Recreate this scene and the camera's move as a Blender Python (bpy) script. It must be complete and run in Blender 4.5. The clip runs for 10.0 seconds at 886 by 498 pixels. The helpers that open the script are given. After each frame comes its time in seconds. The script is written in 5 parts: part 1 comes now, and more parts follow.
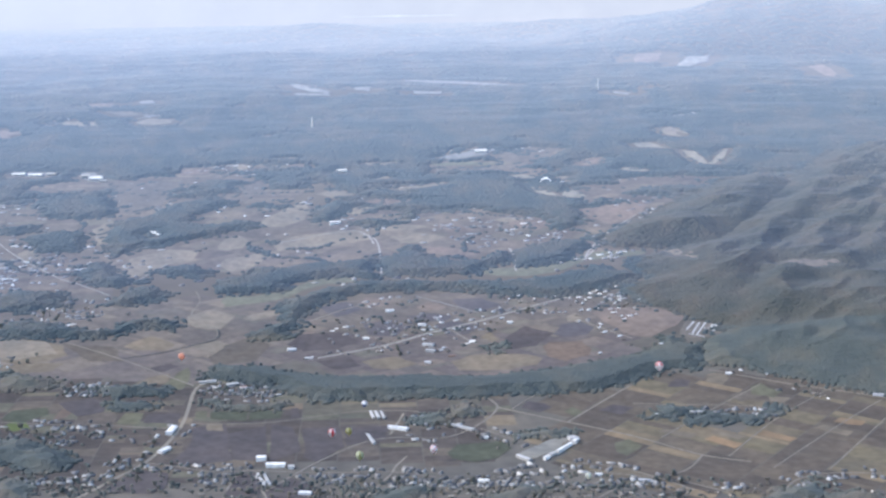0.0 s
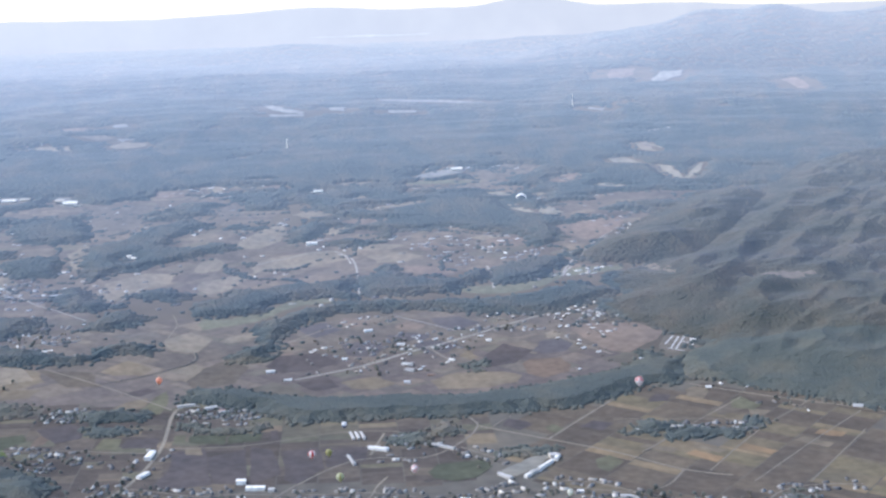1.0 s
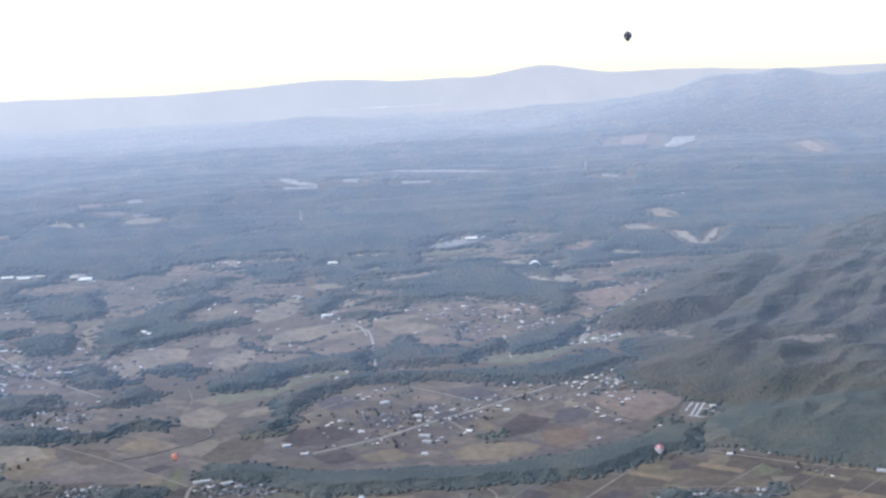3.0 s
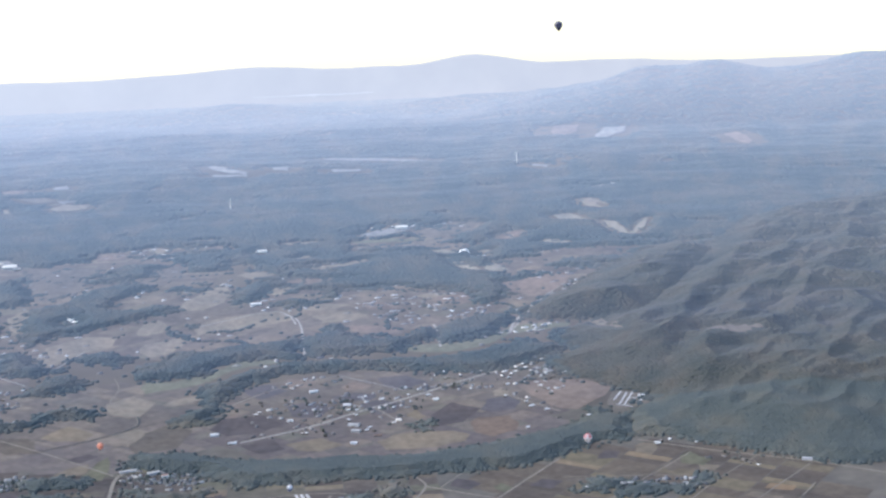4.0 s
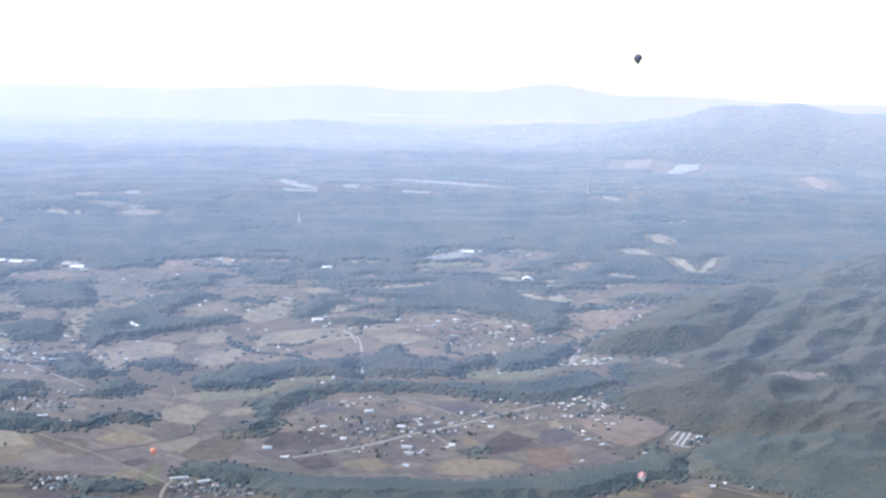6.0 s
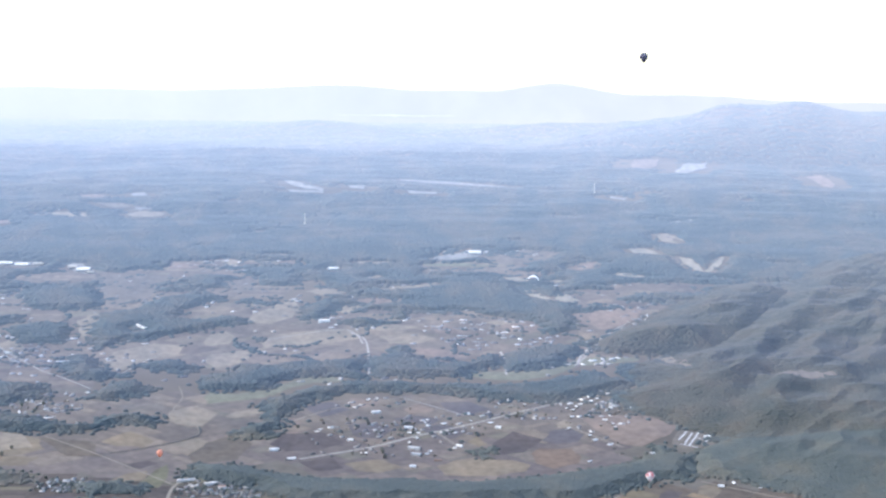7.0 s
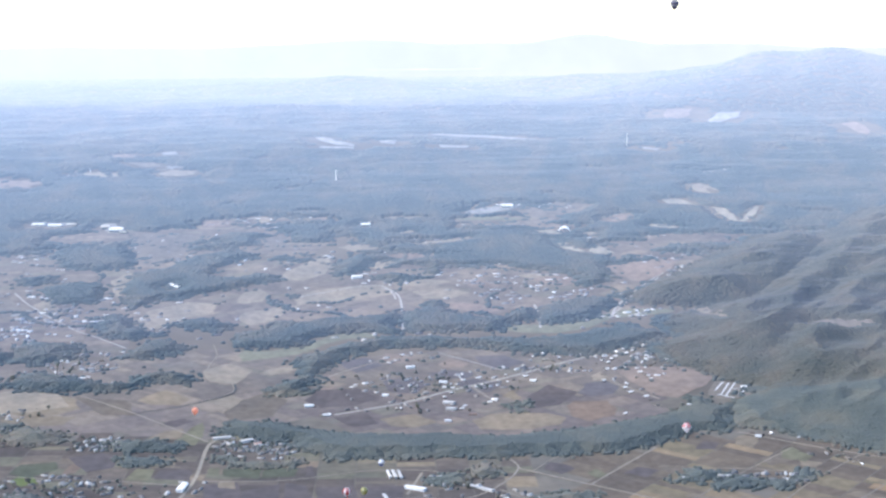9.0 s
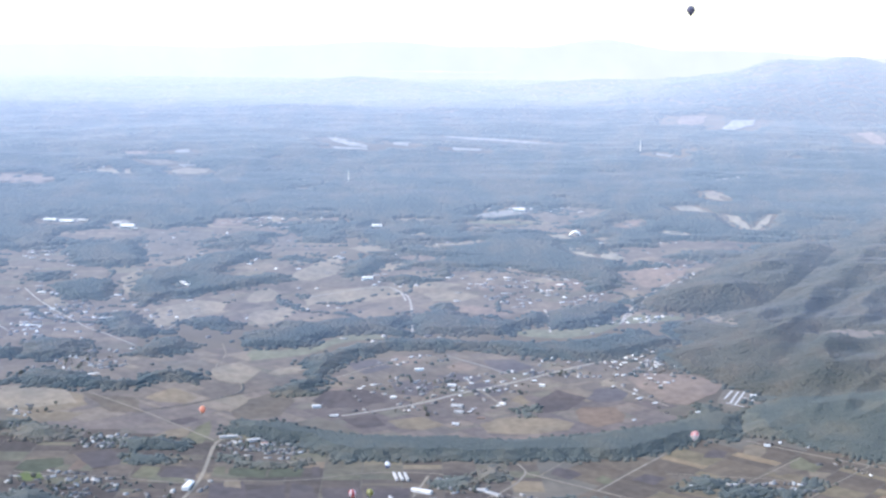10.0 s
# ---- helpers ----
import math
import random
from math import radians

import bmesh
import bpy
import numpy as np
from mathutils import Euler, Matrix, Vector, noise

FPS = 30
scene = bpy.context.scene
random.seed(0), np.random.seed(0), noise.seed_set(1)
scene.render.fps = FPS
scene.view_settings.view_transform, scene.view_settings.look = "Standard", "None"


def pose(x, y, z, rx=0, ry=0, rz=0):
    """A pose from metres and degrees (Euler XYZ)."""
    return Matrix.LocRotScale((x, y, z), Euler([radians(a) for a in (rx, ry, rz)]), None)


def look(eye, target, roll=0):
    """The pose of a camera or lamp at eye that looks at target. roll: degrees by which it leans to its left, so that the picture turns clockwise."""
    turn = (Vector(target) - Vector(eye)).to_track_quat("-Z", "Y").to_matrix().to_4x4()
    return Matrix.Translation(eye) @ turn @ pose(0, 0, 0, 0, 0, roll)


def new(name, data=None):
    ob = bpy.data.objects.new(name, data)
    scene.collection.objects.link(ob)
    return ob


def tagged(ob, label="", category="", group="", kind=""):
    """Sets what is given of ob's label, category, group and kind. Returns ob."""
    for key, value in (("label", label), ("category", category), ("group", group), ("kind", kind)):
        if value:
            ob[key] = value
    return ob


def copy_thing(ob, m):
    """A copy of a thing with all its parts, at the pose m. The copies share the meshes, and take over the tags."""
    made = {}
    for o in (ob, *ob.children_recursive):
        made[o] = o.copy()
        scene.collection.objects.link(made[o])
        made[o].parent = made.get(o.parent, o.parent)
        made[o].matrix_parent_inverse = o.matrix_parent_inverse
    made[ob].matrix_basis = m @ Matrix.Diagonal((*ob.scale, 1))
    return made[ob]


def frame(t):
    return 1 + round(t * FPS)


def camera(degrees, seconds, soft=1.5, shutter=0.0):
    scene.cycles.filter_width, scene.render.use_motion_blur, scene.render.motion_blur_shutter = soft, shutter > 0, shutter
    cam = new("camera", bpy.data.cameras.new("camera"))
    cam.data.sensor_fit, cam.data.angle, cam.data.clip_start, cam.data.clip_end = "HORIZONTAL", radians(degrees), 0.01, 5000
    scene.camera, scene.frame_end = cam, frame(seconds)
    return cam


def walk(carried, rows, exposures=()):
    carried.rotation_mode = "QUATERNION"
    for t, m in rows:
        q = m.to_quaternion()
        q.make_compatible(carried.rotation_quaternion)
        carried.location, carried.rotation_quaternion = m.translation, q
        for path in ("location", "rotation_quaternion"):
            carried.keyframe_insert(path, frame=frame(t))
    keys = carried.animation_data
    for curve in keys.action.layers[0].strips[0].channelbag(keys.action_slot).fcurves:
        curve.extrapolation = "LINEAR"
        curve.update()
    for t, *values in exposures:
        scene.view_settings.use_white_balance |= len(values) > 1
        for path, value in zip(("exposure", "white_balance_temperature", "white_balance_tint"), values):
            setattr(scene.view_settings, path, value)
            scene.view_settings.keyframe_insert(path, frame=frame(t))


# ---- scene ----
cam = camera(32.5, 10.0, soft=2.65)
walk(cam, [(t, pose(x, y, z, rx, ry, rz)) for t, x, y, z, rx, ry, rz in (
    (0.0, -6.76, -36.53, 809.95, 79.913, 0.756, 2.841), (0.2, -6.46, -34.90, 809.51, 80.591, 1.801, 2.795),
    (0.5, -6.01, -32.47, 808.85, 80.479, 2.644, 2.422), (1.0, -5.26, -28.41, 807.74, 80.605, 1.669, 1.846),
    (1.5, -4.51, -24.35, 806.64, 81.414, 1.196, 1.515), (2.0, -3.76, -20.29, 805.53, 82.591, 2.814, 1.447),
    (2.2, -3.45, -18.67, 805.09, 82.623, 3.080, 1.758), (3.3, -1.80, -9.74, 802.65, 83.424, 2.767, 2.489),
    (3.5, -1.50, -8.12, 802.21, 83.375, 3.986, 1.818), (3.7, -1.20, -6.49, 801.77, 82.935, 3.470, 0.495),
    (4.0, -0.75, -4.06, 801.11, 82.774, 2.186, -0.225), (4.5, 0.00, 0.00, 800.00, 83.195, 0.000, 0.000),
    (5.0, 0.75, 4.06, 798.89, 83.247, 0.161, 0.726), (5.5, 1.50, 8.12, 797.79, 83.600, -1.362, 2.460),
    (5.7, 1.80, 9.74, 797.35, 83.797, -1.269, 2.662), (6.8, 3.45, 18.67, 794.91, 83.767, -0.846, 2.628),
    (7.0, 3.76, 20.29, 794.47, 83.826, -0.809, 2.944), (7.5, 4.51, 24.35, 793.36, 83.558, -0.648, 3.112),
    (8.0, 5.26, 28.41, 792.26, 82.885, -0.421, 2.834), (8.5, 6.01, 32.47, 791.15, 82.474, -0.472, 2.382),
    (8.8, 6.46, 34.90, 790.49, 82.296, 0.066, 3.254), (9.0, 6.76, 36.53, 790.05, 82.130, 0.323, 4.091),
    (9.5, 7.51, 40.59, 788.94, 81.752, -0.458, 5.659), (10.0, 8.26, 44.64, 787.83, 82.247, -0.702, 4.686))],
     exposures=[(0.0, 1.38, 6580, 10), (2.0, 1.29, 6580, 10), (3.5, 1.16, 6580, 10), (4.0, 1.23, 6580, 10), (4.5, 1.35, 6580, 10), (5.5, 1.6, 6580, 10), (7.5, 1.6, 6580, 10), (8.5, 1.67, 6580, 10), (10.0, 1.73, 6580, 10)])

# ---- sky and sun: a hazy autumn afternoon, the sun veiled to the left ----
SUN_AZ, SUN_EL = radians(-92), radians(38)      # from +y towards +x, above the horizon
world = bpy.data.worlds.new("hazy_sky")
scene.world = world
world.use_nodes = True
sky = world.node_tree.nodes.new("ShaderNodeTexSky")
sky.sky_type, sky.sun_disc = "NISHITA", False
sky.sun_elevation, sky.sun_rotation = SUN_EL, SUN_AZ
sky.altitude, sky.air_density, sky.dust_density, sky.ozone_density = 100, 1.0, 0.6, 2.0
world.node_tree.links.new(sky.outputs["Color"], world.node_tree.nodes["Background"].inputs["Color"])
world.node_tree.nodes["Background"].inputs["Strength"].default_value = 0.15
sun_data = bpy.data.lights.new("sun", "SUN")
sun_data.energy, sun_data.angle, sun_data.color = 1.5, radians(32), (1.0, 0.94, 0.86)
sun = new("sun", sun_data)
sun_way = Vector((math.sin(SUN_AZ) * math.cos(SUN_EL), math.cos(SUN_AZ) * math.cos(SUN_EL), math.sin(SUN_EL)))
sun.matrix_world = look(sun_way * 3000 + Vector((0, 0, 800)), (0, 0, 800))

# ---- the lie of the land: beyond 2.3 km distances shrink smoothly, so the horizon lies at 4.8 km ----
EYE, NEAR, REACH, SPLIT = 800.0, 2300.0, 2500.0, 3400.0
rng = np.random.default_rng(7)


def shrink(d):
    d = np.maximum(d, 1.0)
    return np.where(d > NEAR, (NEAR + REACH * (1 - (1 + np.maximum(d - NEAR, 0) / (2 * REACH)) ** -2)) / d, 1.0)


def laid(p):
    """True metres to scene metres."""
    p = np.asarray(p, float)
    s = shrink(np.hypot(p[:, 0], p[:, 1]))
    return np.stack([p[:, 0] * s, p[:, 1] * s, EYE + (p[:, 2] - EYE) * s], 1)


def speck(x, y, seed):
    """Smooth noise from 0 to 1 with a period of one unit."""
    xi, yi = np.floor(x).astype(np.int64), np.floor(y).astype(np.int64)
    fx, fy = x - xi, y - yi
    fx, fy = fx * fx * (3 - 2 * fx), fy * fy * (3 - 2 * fy)

    def corner(a, b):
        h = (a * 374761393 + b * 668265263 + seed * 144269504) & 0x7FFFFFFF
        h = ((h ^ (h >> 13)) * 1274126177) & 0x7FFFFFFF
        return ((h ^ (h >> 16)) & 0xFFFF) / 65535.0
    top = corner(xi, yi) * (1 - fx) + corner(xi + 1, yi) * fx
    low = corner(xi, yi + 1) * (1 - fx) + corner(xi + 1, yi + 1) * fx
    return top * (1 - fy) + low * fy


def rough(x, y, size, seed, octaves=4):
    total, gain = 0.0, 1.0
    for k in range(octaves):
        total = total + gain * speck(x / size * 2 ** k, y / size * 2 ** k, seed + k)
        gain *= 0.5
    return total / (2 - 2 * 0.5 ** octaves)


GROVES, CEDARS, SLOPES, PLOTS, HOMES, VILLAGES, ZONES, ROADS, CLEARINGS, BUILDINGS, HOUSE_ROWS, MASTS = [], [], [], [], [], [], [], [], [], [], [], []


def grove(*corners):
    GROVES.append(corners)


def cedars(*corners):
    CEDARS.append(corners)


def slopes(*corners):
    SLOPES.append(corners)


def plot(tone, *corners):
    PLOTS.append((tone, corners))


def homes(sort, *places):
    HOMES.append((sort, places))


def village(*v):
    VILLAGES.append(v)


def clearing(*v):
    CLEARINGS.append(v)


def building(*v):
    BUILDINGS.append(v)


def along(*v):
    HOUSE_ROWS.append(v)


def mast(*v):
    MASTS.append(v)


def zone(*v):
    ZONES.append(v)


def road(width, points, kind="road"):
    ROADS.append((width, points, kind))


def inside(x, y, cx, cy, rx, ry, rot):
    c, s = math.cos(radians(rot)), math.sin(radians(rot))
    dx, dy = x - cx, y - cy
    return 1 - ((dx * c + dy * s) / rx) ** 2 - ((dy * c - dx * s) / ry) ** 2


def off_line(x, y, x0, y0, x1, y1):
    ux, uy = x1 - x0, y1 - y0
    k = np.clip(((x - x0) * ux + (y - y0) * uy) / (ux * ux + uy * uy), 0, 1)
    return np.hypot(x - x0 - k * ux, y - y0 - k * uy)



def within(x, y, corners, reach=400.0):
    """Metres inside an outline, below 0 outside; no further than reach counts."""
    x, y = np.asarray(x, float), np.asarray(y, float)
    cx, cy = [p[0] for p in corners], [p[1] for p in corners]
    deep = np.full(np.shape(x), -reach)
    near = (x > min(cx) - reach) & (x < max(cx) + reach) & (y > min(cy) - reach) & (y < max(cy) + reach)
    px, py = x[near], y[near]
    dist, odd = np.full(px.shape, reach), np.zeros(px.shape, bool)
    for (x0, y0), (x1, y1) in zip(corners, corners[1:] + corners[:1]):
        dist = np.minimum(dist, off_line(px, py, x0, y0, x1, y1))
        if y0 != y1:
            odd ^= ((y0 > py) != (y1 > py)) & (px < (x1 - x0) * (py - y0) / (y1 - y0) + x0)
    deep[near] = np.where(odd, dist, -dist)
    return deep


# woods, by their outlines on the plan
grove((-1591, 4684), (-1600, 4783), (-1551, 4838), (-1464, 4801), (-1411, 4744), (-1368, 4574), (-1401, 4495), (-1491, 4497))
grove((-1389, 4891), (-1382, 5060), (-1318, 5160), (-1295, 5404), (-1231, 5546), (-1118, 5572), (-1065, 5511), (-1137, 5345), (-1162, 5174), (-1123, 4954), (-1046, 4951), (-982, 5071), (-891, 5019), (-873, 5002), (-916, 4920), (-979, 4853), (-1034, 4755), (-1116, 4629), (-1160, 4589), (-1200, 4500), (-1227, 4404), (-1294, 4552), (-1361, 4764))
grove((-1283, 4268), (-1241, 4269), (-1184, 4214), (-1110, 4027), (-1056, 4028), (-1061, 3988), (-1097, 3973), (-1156, 3990), (-1209, 4038))
grove((-1054, 3718), (-1061, 3783), (-1042, 3855), (-1017, 3908), (-983, 3892), (-959, 3858), (-941, 3772), (-977, 3744), (-1004, 3703))
grove((-1374, 3802), (-1325, 3837), (-1260, 3800), (-1220, 3789), (-1203, 3685), (-1251, 3652), (-1319, 3640))
grove((-1248, 3437), (-1219, 3516), (-1120, 3466), (-1034, 3405), (-970, 3417), (-956, 3495), (-919, 3539), (-860, 3525), (-832, 3521), (-843, 3448), (-907, 3461), (-953, 3402), (-981, 3357), (-1058, 3346), (-1138, 3346), (-1222, 3358))
grove((-1029, 4150), (-1018, 4193), (-973, 4228), (-904, 4174), (-860, 4155), (-917, 4082), (-975, 4091))
grove((-799, 3870), (-820, 3969), (-818, 4022), (-779, 4070), (-763, 4206), (-692, 4169), (-629, 4238), (-536, 4281), (-451, 4334), (-444, 4386), (-413, 4065), (-514, 4091), (-588, 4052), (-623, 3973), (-654, 3876), (-726, 3855))
grove((-394, 4097), (-416, 4342), (-383, 4417), (-359, 4436), (-345, 4554), (-328, 4554), (-306, 4406), (-260, 4339), (-207, 4274), (-126, 4308), (-94, 4372), (-53, 4438), (-41, 4352), (-36, 4313), (-76, 4243), (-123, 4175), (-140, 4117), (-231, 4102), (-325, 4096))
grove((-24, 4313), (-25, 4447), (23, 4525), (93, 4594), (156, 4644), (189, 4591), (194, 4515), (138, 4373), (104, 4310), (37, 4241), (-11, 4242))
grove((-279, 5862), (-269, 6053), (-225, 6232), (-179, 6286), (-105, 6098), (-13, 5919), (53, 5751), (113, 5548), (215, 5485), (234, 5430), (214, 5189), (194, 4944), (136, 4888), (92, 4971), (56, 5131), (-2, 5262), (-71, 5225), (-133, 5307), (-159, 5547), (-228, 5700))
grove((-759, 5224), (-744, 5339), (-679, 5479), (-646, 5465), (-628, 5219), (-653, 5093), (-709, 5070))
grove((-426, 5318), (-410, 5368), (-382, 5413), (-368, 5146), (-397, 5109))
grove((-577, 5029), (-514, 5067), (-452, 5028), (-394, 5022), (-428, 4964), (-519, 4931))
grove((-1067, 6157), (-1023, 6333), (-936, 6233), (-876, 6059), (-886, 5890), (-977, 5894))
grove((-621, 5718), (-494, 5777), (-401, 5693), (-323, 5850), (-290, 5862), (-315, 5704), (-438, 5603), (-569, 5639))
grove((-759, 6142), (-689, 6372), (-627, 6356), (-632, 6047), (-682, 5881))
grove((-579, 6506), (-518, 6683), (-467, 6873), (-402, 6870), (-412, 6590), (-498, 6407))
grove((-616, 3355), (-616, 3379), (-594, 3462), (-574, 3492), (-608, 3679), (-599, 3734), (-575, 3805), (-520, 3892), (-439, 3984), (-348, 3998), (-255, 3988), (-164, 3995), (-87, 3978), (4, 4000), (82, 4054), (129, 4086), (197, 4212), (243, 4168), (271, 4125), (314, 4068), (278, 3990), (230, 3952), (183, 3901), (121, 3829), (48, 3815), (-40, 3838), (-114, 3868), (-190, 3891), (-310, 3900), (-399, 3879), (-467, 3822), (-516, 3739), (-539, 3645), (-549, 3549), (-553, 3411), (-562, 3343), (-593, 3332))
grove((-652, 3012), (-636, 3083), (-599, 3083), (-533, 3044), (-456, 3011), (-383, 2988), (-335, 2979), (-266, 2988), (-215, 3011), (-149, 2988), (-91, 2979), (-33, 3011), (25, 3025), (84, 3058), (134, 3105), (183, 3140), (258, 3169), (296, 3257), (316, 3339), (337, 3361), (345, 3311), (358, 3257), (395, 3273), (378, 3132), (360, 3074), (297, 3070), (277, 3037), (220, 2983), (177, 2940), (136, 2905), (79, 2884), (23, 2876), (-32, 2876), (-88, 2855), (-144, 2859), (-211, 2859), (-254, 2846), (-320, 2838), (-387, 2838), (-430, 2862), (-463, 2896), (-517, 2948), (-568, 2970), (-617, 2983), (-656, 3001))
grove((-618, 2813), (-577, 2775), (-530, 2759), (-489, 2775), (-471, 2797), (-477, 2770), (-542, 2766), (-588, 2773))
grove((-1086, 2966), (-1066, 3012), (-998, 2989), (-979, 2983), (-967, 2925), (-1003, 2891), (-1061, 2891))
grove((-838, 2904), (-813, 2899), (-777, 2917), (-742, 2891), (-726, 2904), (-722, 2853), (-770, 2862), (-804, 2841))
grove((-810, 2800), (-794, 2803), (-757, 2791), (-725, 2795), (-716, 2800), (-728, 2761), (-772, 2761))
grove((-1005, 2492), (-930, 2511), (-921, 2545), (-892, 2552), (-862, 2492), (-846, 2505), (-791, 2453), (-781, 2425), (-793, 2394), (-830, 2388), (-885, 2436), (-905, 2436), (-962, 2429))
grove((-194, 2688), (-187, 2699), (-164, 2722), (-154, 2725), (-155, 2688))
grove((-125, 2725), (-123, 2757), (-110, 2784), (-98, 2757), (-95, 2733))
grove((-5, 2583), (0, 2592), (31, 2620), (71, 2610), (77, 2618), (51, 2594), (20, 2580))
grove((248, 2716), (256, 2724), (279, 2770), (294, 2754), (304, 2754), (290, 2716))
grove((292, 2683), (297, 2683), (327, 2720), (349, 2732), (388, 2709), (415, 2683), (440, 2709), (474, 2777), (464, 2739), (434, 2702), (387, 2698), (342, 2672), (306, 2672))
grove((-85, 3244), (-78, 3265), (-51, 3275), (-43, 3286), (-55, 3223))
grove((-1290, 3367), (-1262, 3403), (-1227, 3457), (-1185, 3411), (-1198, 3374))
grove((-1182, 2959), (-1165, 3008), (-1133, 3017), (-1103, 3035), (-1121, 2985), (-1145, 2954), (-1176, 2941))
grove((-1359, 3788), (-1354, 3860), (-1288, 3846), (-1227, 3844), (-1208, 3736), (-1288, 3711))
grove((-1451, 3639), (-1436, 3713), (-1399, 3732), (-1354, 3774), (-1334, 3676), (-1389, 3627), (-1444, 3620))
grove((-1725, 4815), (-1740, 4912), (-1701, 4969), (-1667, 4984), (-1637, 4865), (-1659, 4790))
grove((-1796, 5403), (-1842, 5644), (-1751, 5708), (-1668, 5806), (-1564, 5592), (-1485, 5237), (-1536, 5134), (-1629, 5173), (-1699, 5203))
grove((-1204, 4046), (-1209, 4103), (-1183, 4168), (-1120, 4056), (-1079, 4022), (-1103, 3939), (-1154, 3955))
grove((386, 2277), (406, 2294), (441, 2316), (475, 2349), (455, 2268), (396, 2256))
grove((476, 2263), (485, 2268), (524, 2284), (561, 2263), (569, 2253))
grove((-860, 2252), (-867, 2302), (-847, 2326), (-818, 2280), (-801, 2242))
grove((-413, 2862), (-395, 2857), (-366, 2849), (-356, 2854), (-373, 2814), (-395, 2814))
grove((-220, 2252), (-217, 2276), (-191, 2293), (-173, 2298), (-175, 2249))
grove((-54, 2254), (-50, 2262), (-28, 2278), (-1, 2289), (-5, 2252))
# stands of dark cedar
cedars((434, 3114), (432, 3288), (519, 3453), (610, 3530), (673, 3436), (713, 3315), (788, 3425), (908, 3655), (1012, 3734), (1210, 3734), (884, 2703), (728, 2822), (577, 2936), (482, 3045))
cedars((-693, 3061), (-650, 3154), (-544, 3109), (-391, 3056), (-271, 3056), (-152, 3056), (-34, 3075), (86, 3123), (187, 3207), (297, 3338), (346, 3451), (408, 3311), (375, 3037), (268, 3001), (170, 2905), (79, 2855), (-87, 2831), (-318, 2814), (-432, 2838), (-510, 2904), (-649, 2965))
cedars((-1015, 2492), (-953, 2576), (-902, 2612), (-798, 2510), (-757, 2371), (-822, 2364), (-980, 2399))
cedars((-833, 2861), (-854, 2983), (-731, 2965), (-680, 2742), (-800, 2741))
cedars((256, 2636), (294, 2804), (487, 2804), (459, 2638))
# wooded slopes
slopes((257, 3858), (301, 3961), (342, 4007), (327, 4201), (354, 4341), (525, 4548), (634, 4865), (798, 5361), (1073, 6141), (1419, 6945), (1850, 7431), (2256, 7700), (2809, 7700), (1008, 2703), (844, 2815), (734, 2846), (661, 2911), (584, 2970), (505, 3045), (477, 3086), (386, 3114), (398, 3262), (471, 3436), (423, 3530), (366, 3635), (305, 3734))
slopes((201, 4667), (302, 4883), (385, 4997), (514, 5378), (739, 5896), (966, 6233), (1108, 5879), (840, 4924), (635, 4504), (434, 4528), (298, 4532))
# roads
road(7.2, [(-741, 2193), (-709, 2270), (-682, 2343), (-645, 2463), (-637, 2659), (-664, 2904), (-641, 2960)])
road(3.4, [(-623, 2660), (-472, 2675), (-331, 2743), (-224, 2751), (-180, 2725)])
road(4.3, [(-419, 2289), (-356, 2435), (-290, 2547), (-232, 2581), (-141, 2582), (-82, 2670), (-53, 2775), (-73, 2842)])
road(4.9, [(-53, 2775), (78, 2678), (191, 2594), (299, 2487), (380, 2448)])
road(4.3, [(78, 2678), (142, 2803), (211, 2935)])
road(5.4, [(384, 3060), (533, 2948), (697, 2844), (892, 2675)])
road(9.6, [(-451, 3158), (-314, 3276), (-219, 3397), (-104, 3526), (61, 3737), (228, 3912)])
road(5.4, [(-175, 3437), (-118, 3302)])
road(5.4, [(-535, 3487), (-434, 3675), (-328, 3776), (-274, 3832)])
road(6.1, [(125, 3542), (211, 3394), (246, 3338)])
road(7, [(-531, 4798), (-484, 4733), (-445, 4548), (-396, 4101)])
road(6.8, [(-43, 4515), (-29, 4372), (-22, 4153)])
road(8.1, [(179, 4322), (203, 4509), (294, 4875), (389, 5172)])
road(3.4, [(304, 2487), (272, 2411), (230, 2366)])
road(3.4, [(65, 2409), (238, 2352), (329, 2284)])
road(4.9, [(-244, 2598), (-229, 2736)])
road(3.2, [(-735, 3450), (-818, 3582), (-833, 3748), (-874, 3891)])
road(5.0, [(-725, 3440), (-711, 3343), (-789, 3225), (-869, 3164)], "stream")
# fields, by their corners
plot("straw", (-1164, 4136), (-1169, 4248), (-1056, 4372), (-1006, 4495), (-975, 4352), (-1048, 4263), (-1072, 4093), (-1124, 4077))
plot("straw", (-946, 4543), (-958, 4699), (-918, 4773), (-870, 4664), (-866, 4541), (-909, 4493))
plot("straw", (-889, 4260), (-885, 4368), (-782, 4460), (-735, 4488), (-754, 4393), (-782, 4214), (-826, 4146))
plot("straw", (-894, 4955), (-900, 5164), (-813, 5530), (-764, 5331), (-751, 5096), (-805, 4940))
plot("straw", (-794, 4641), (-738, 4746), (-608, 4876), (-511, 4851), (-486, 4685), (-573, 4584), (-671, 4526), (-750, 4479))
plot("straw", (-631, 5245), (-616, 5380), (-540, 5447), (-539, 5322), (-585, 5192))
plot("ploughed", (-331, 4528), (-271, 4546), (-131, 4474), (-146, 4407), (-203, 4381), (-265, 4429))
plot("sand", (5, 6033), (76, 5861), (127, 5685), (146, 5608), (94, 5640), (42, 5767))
plot("sand", (150, 5746), (185, 5840), (242, 5634), (197, 5561), (152, 5593))
plot("sand", (-48, 6250), (-1, 6285), (45, 6190), (33, 6137), (-25, 6176))
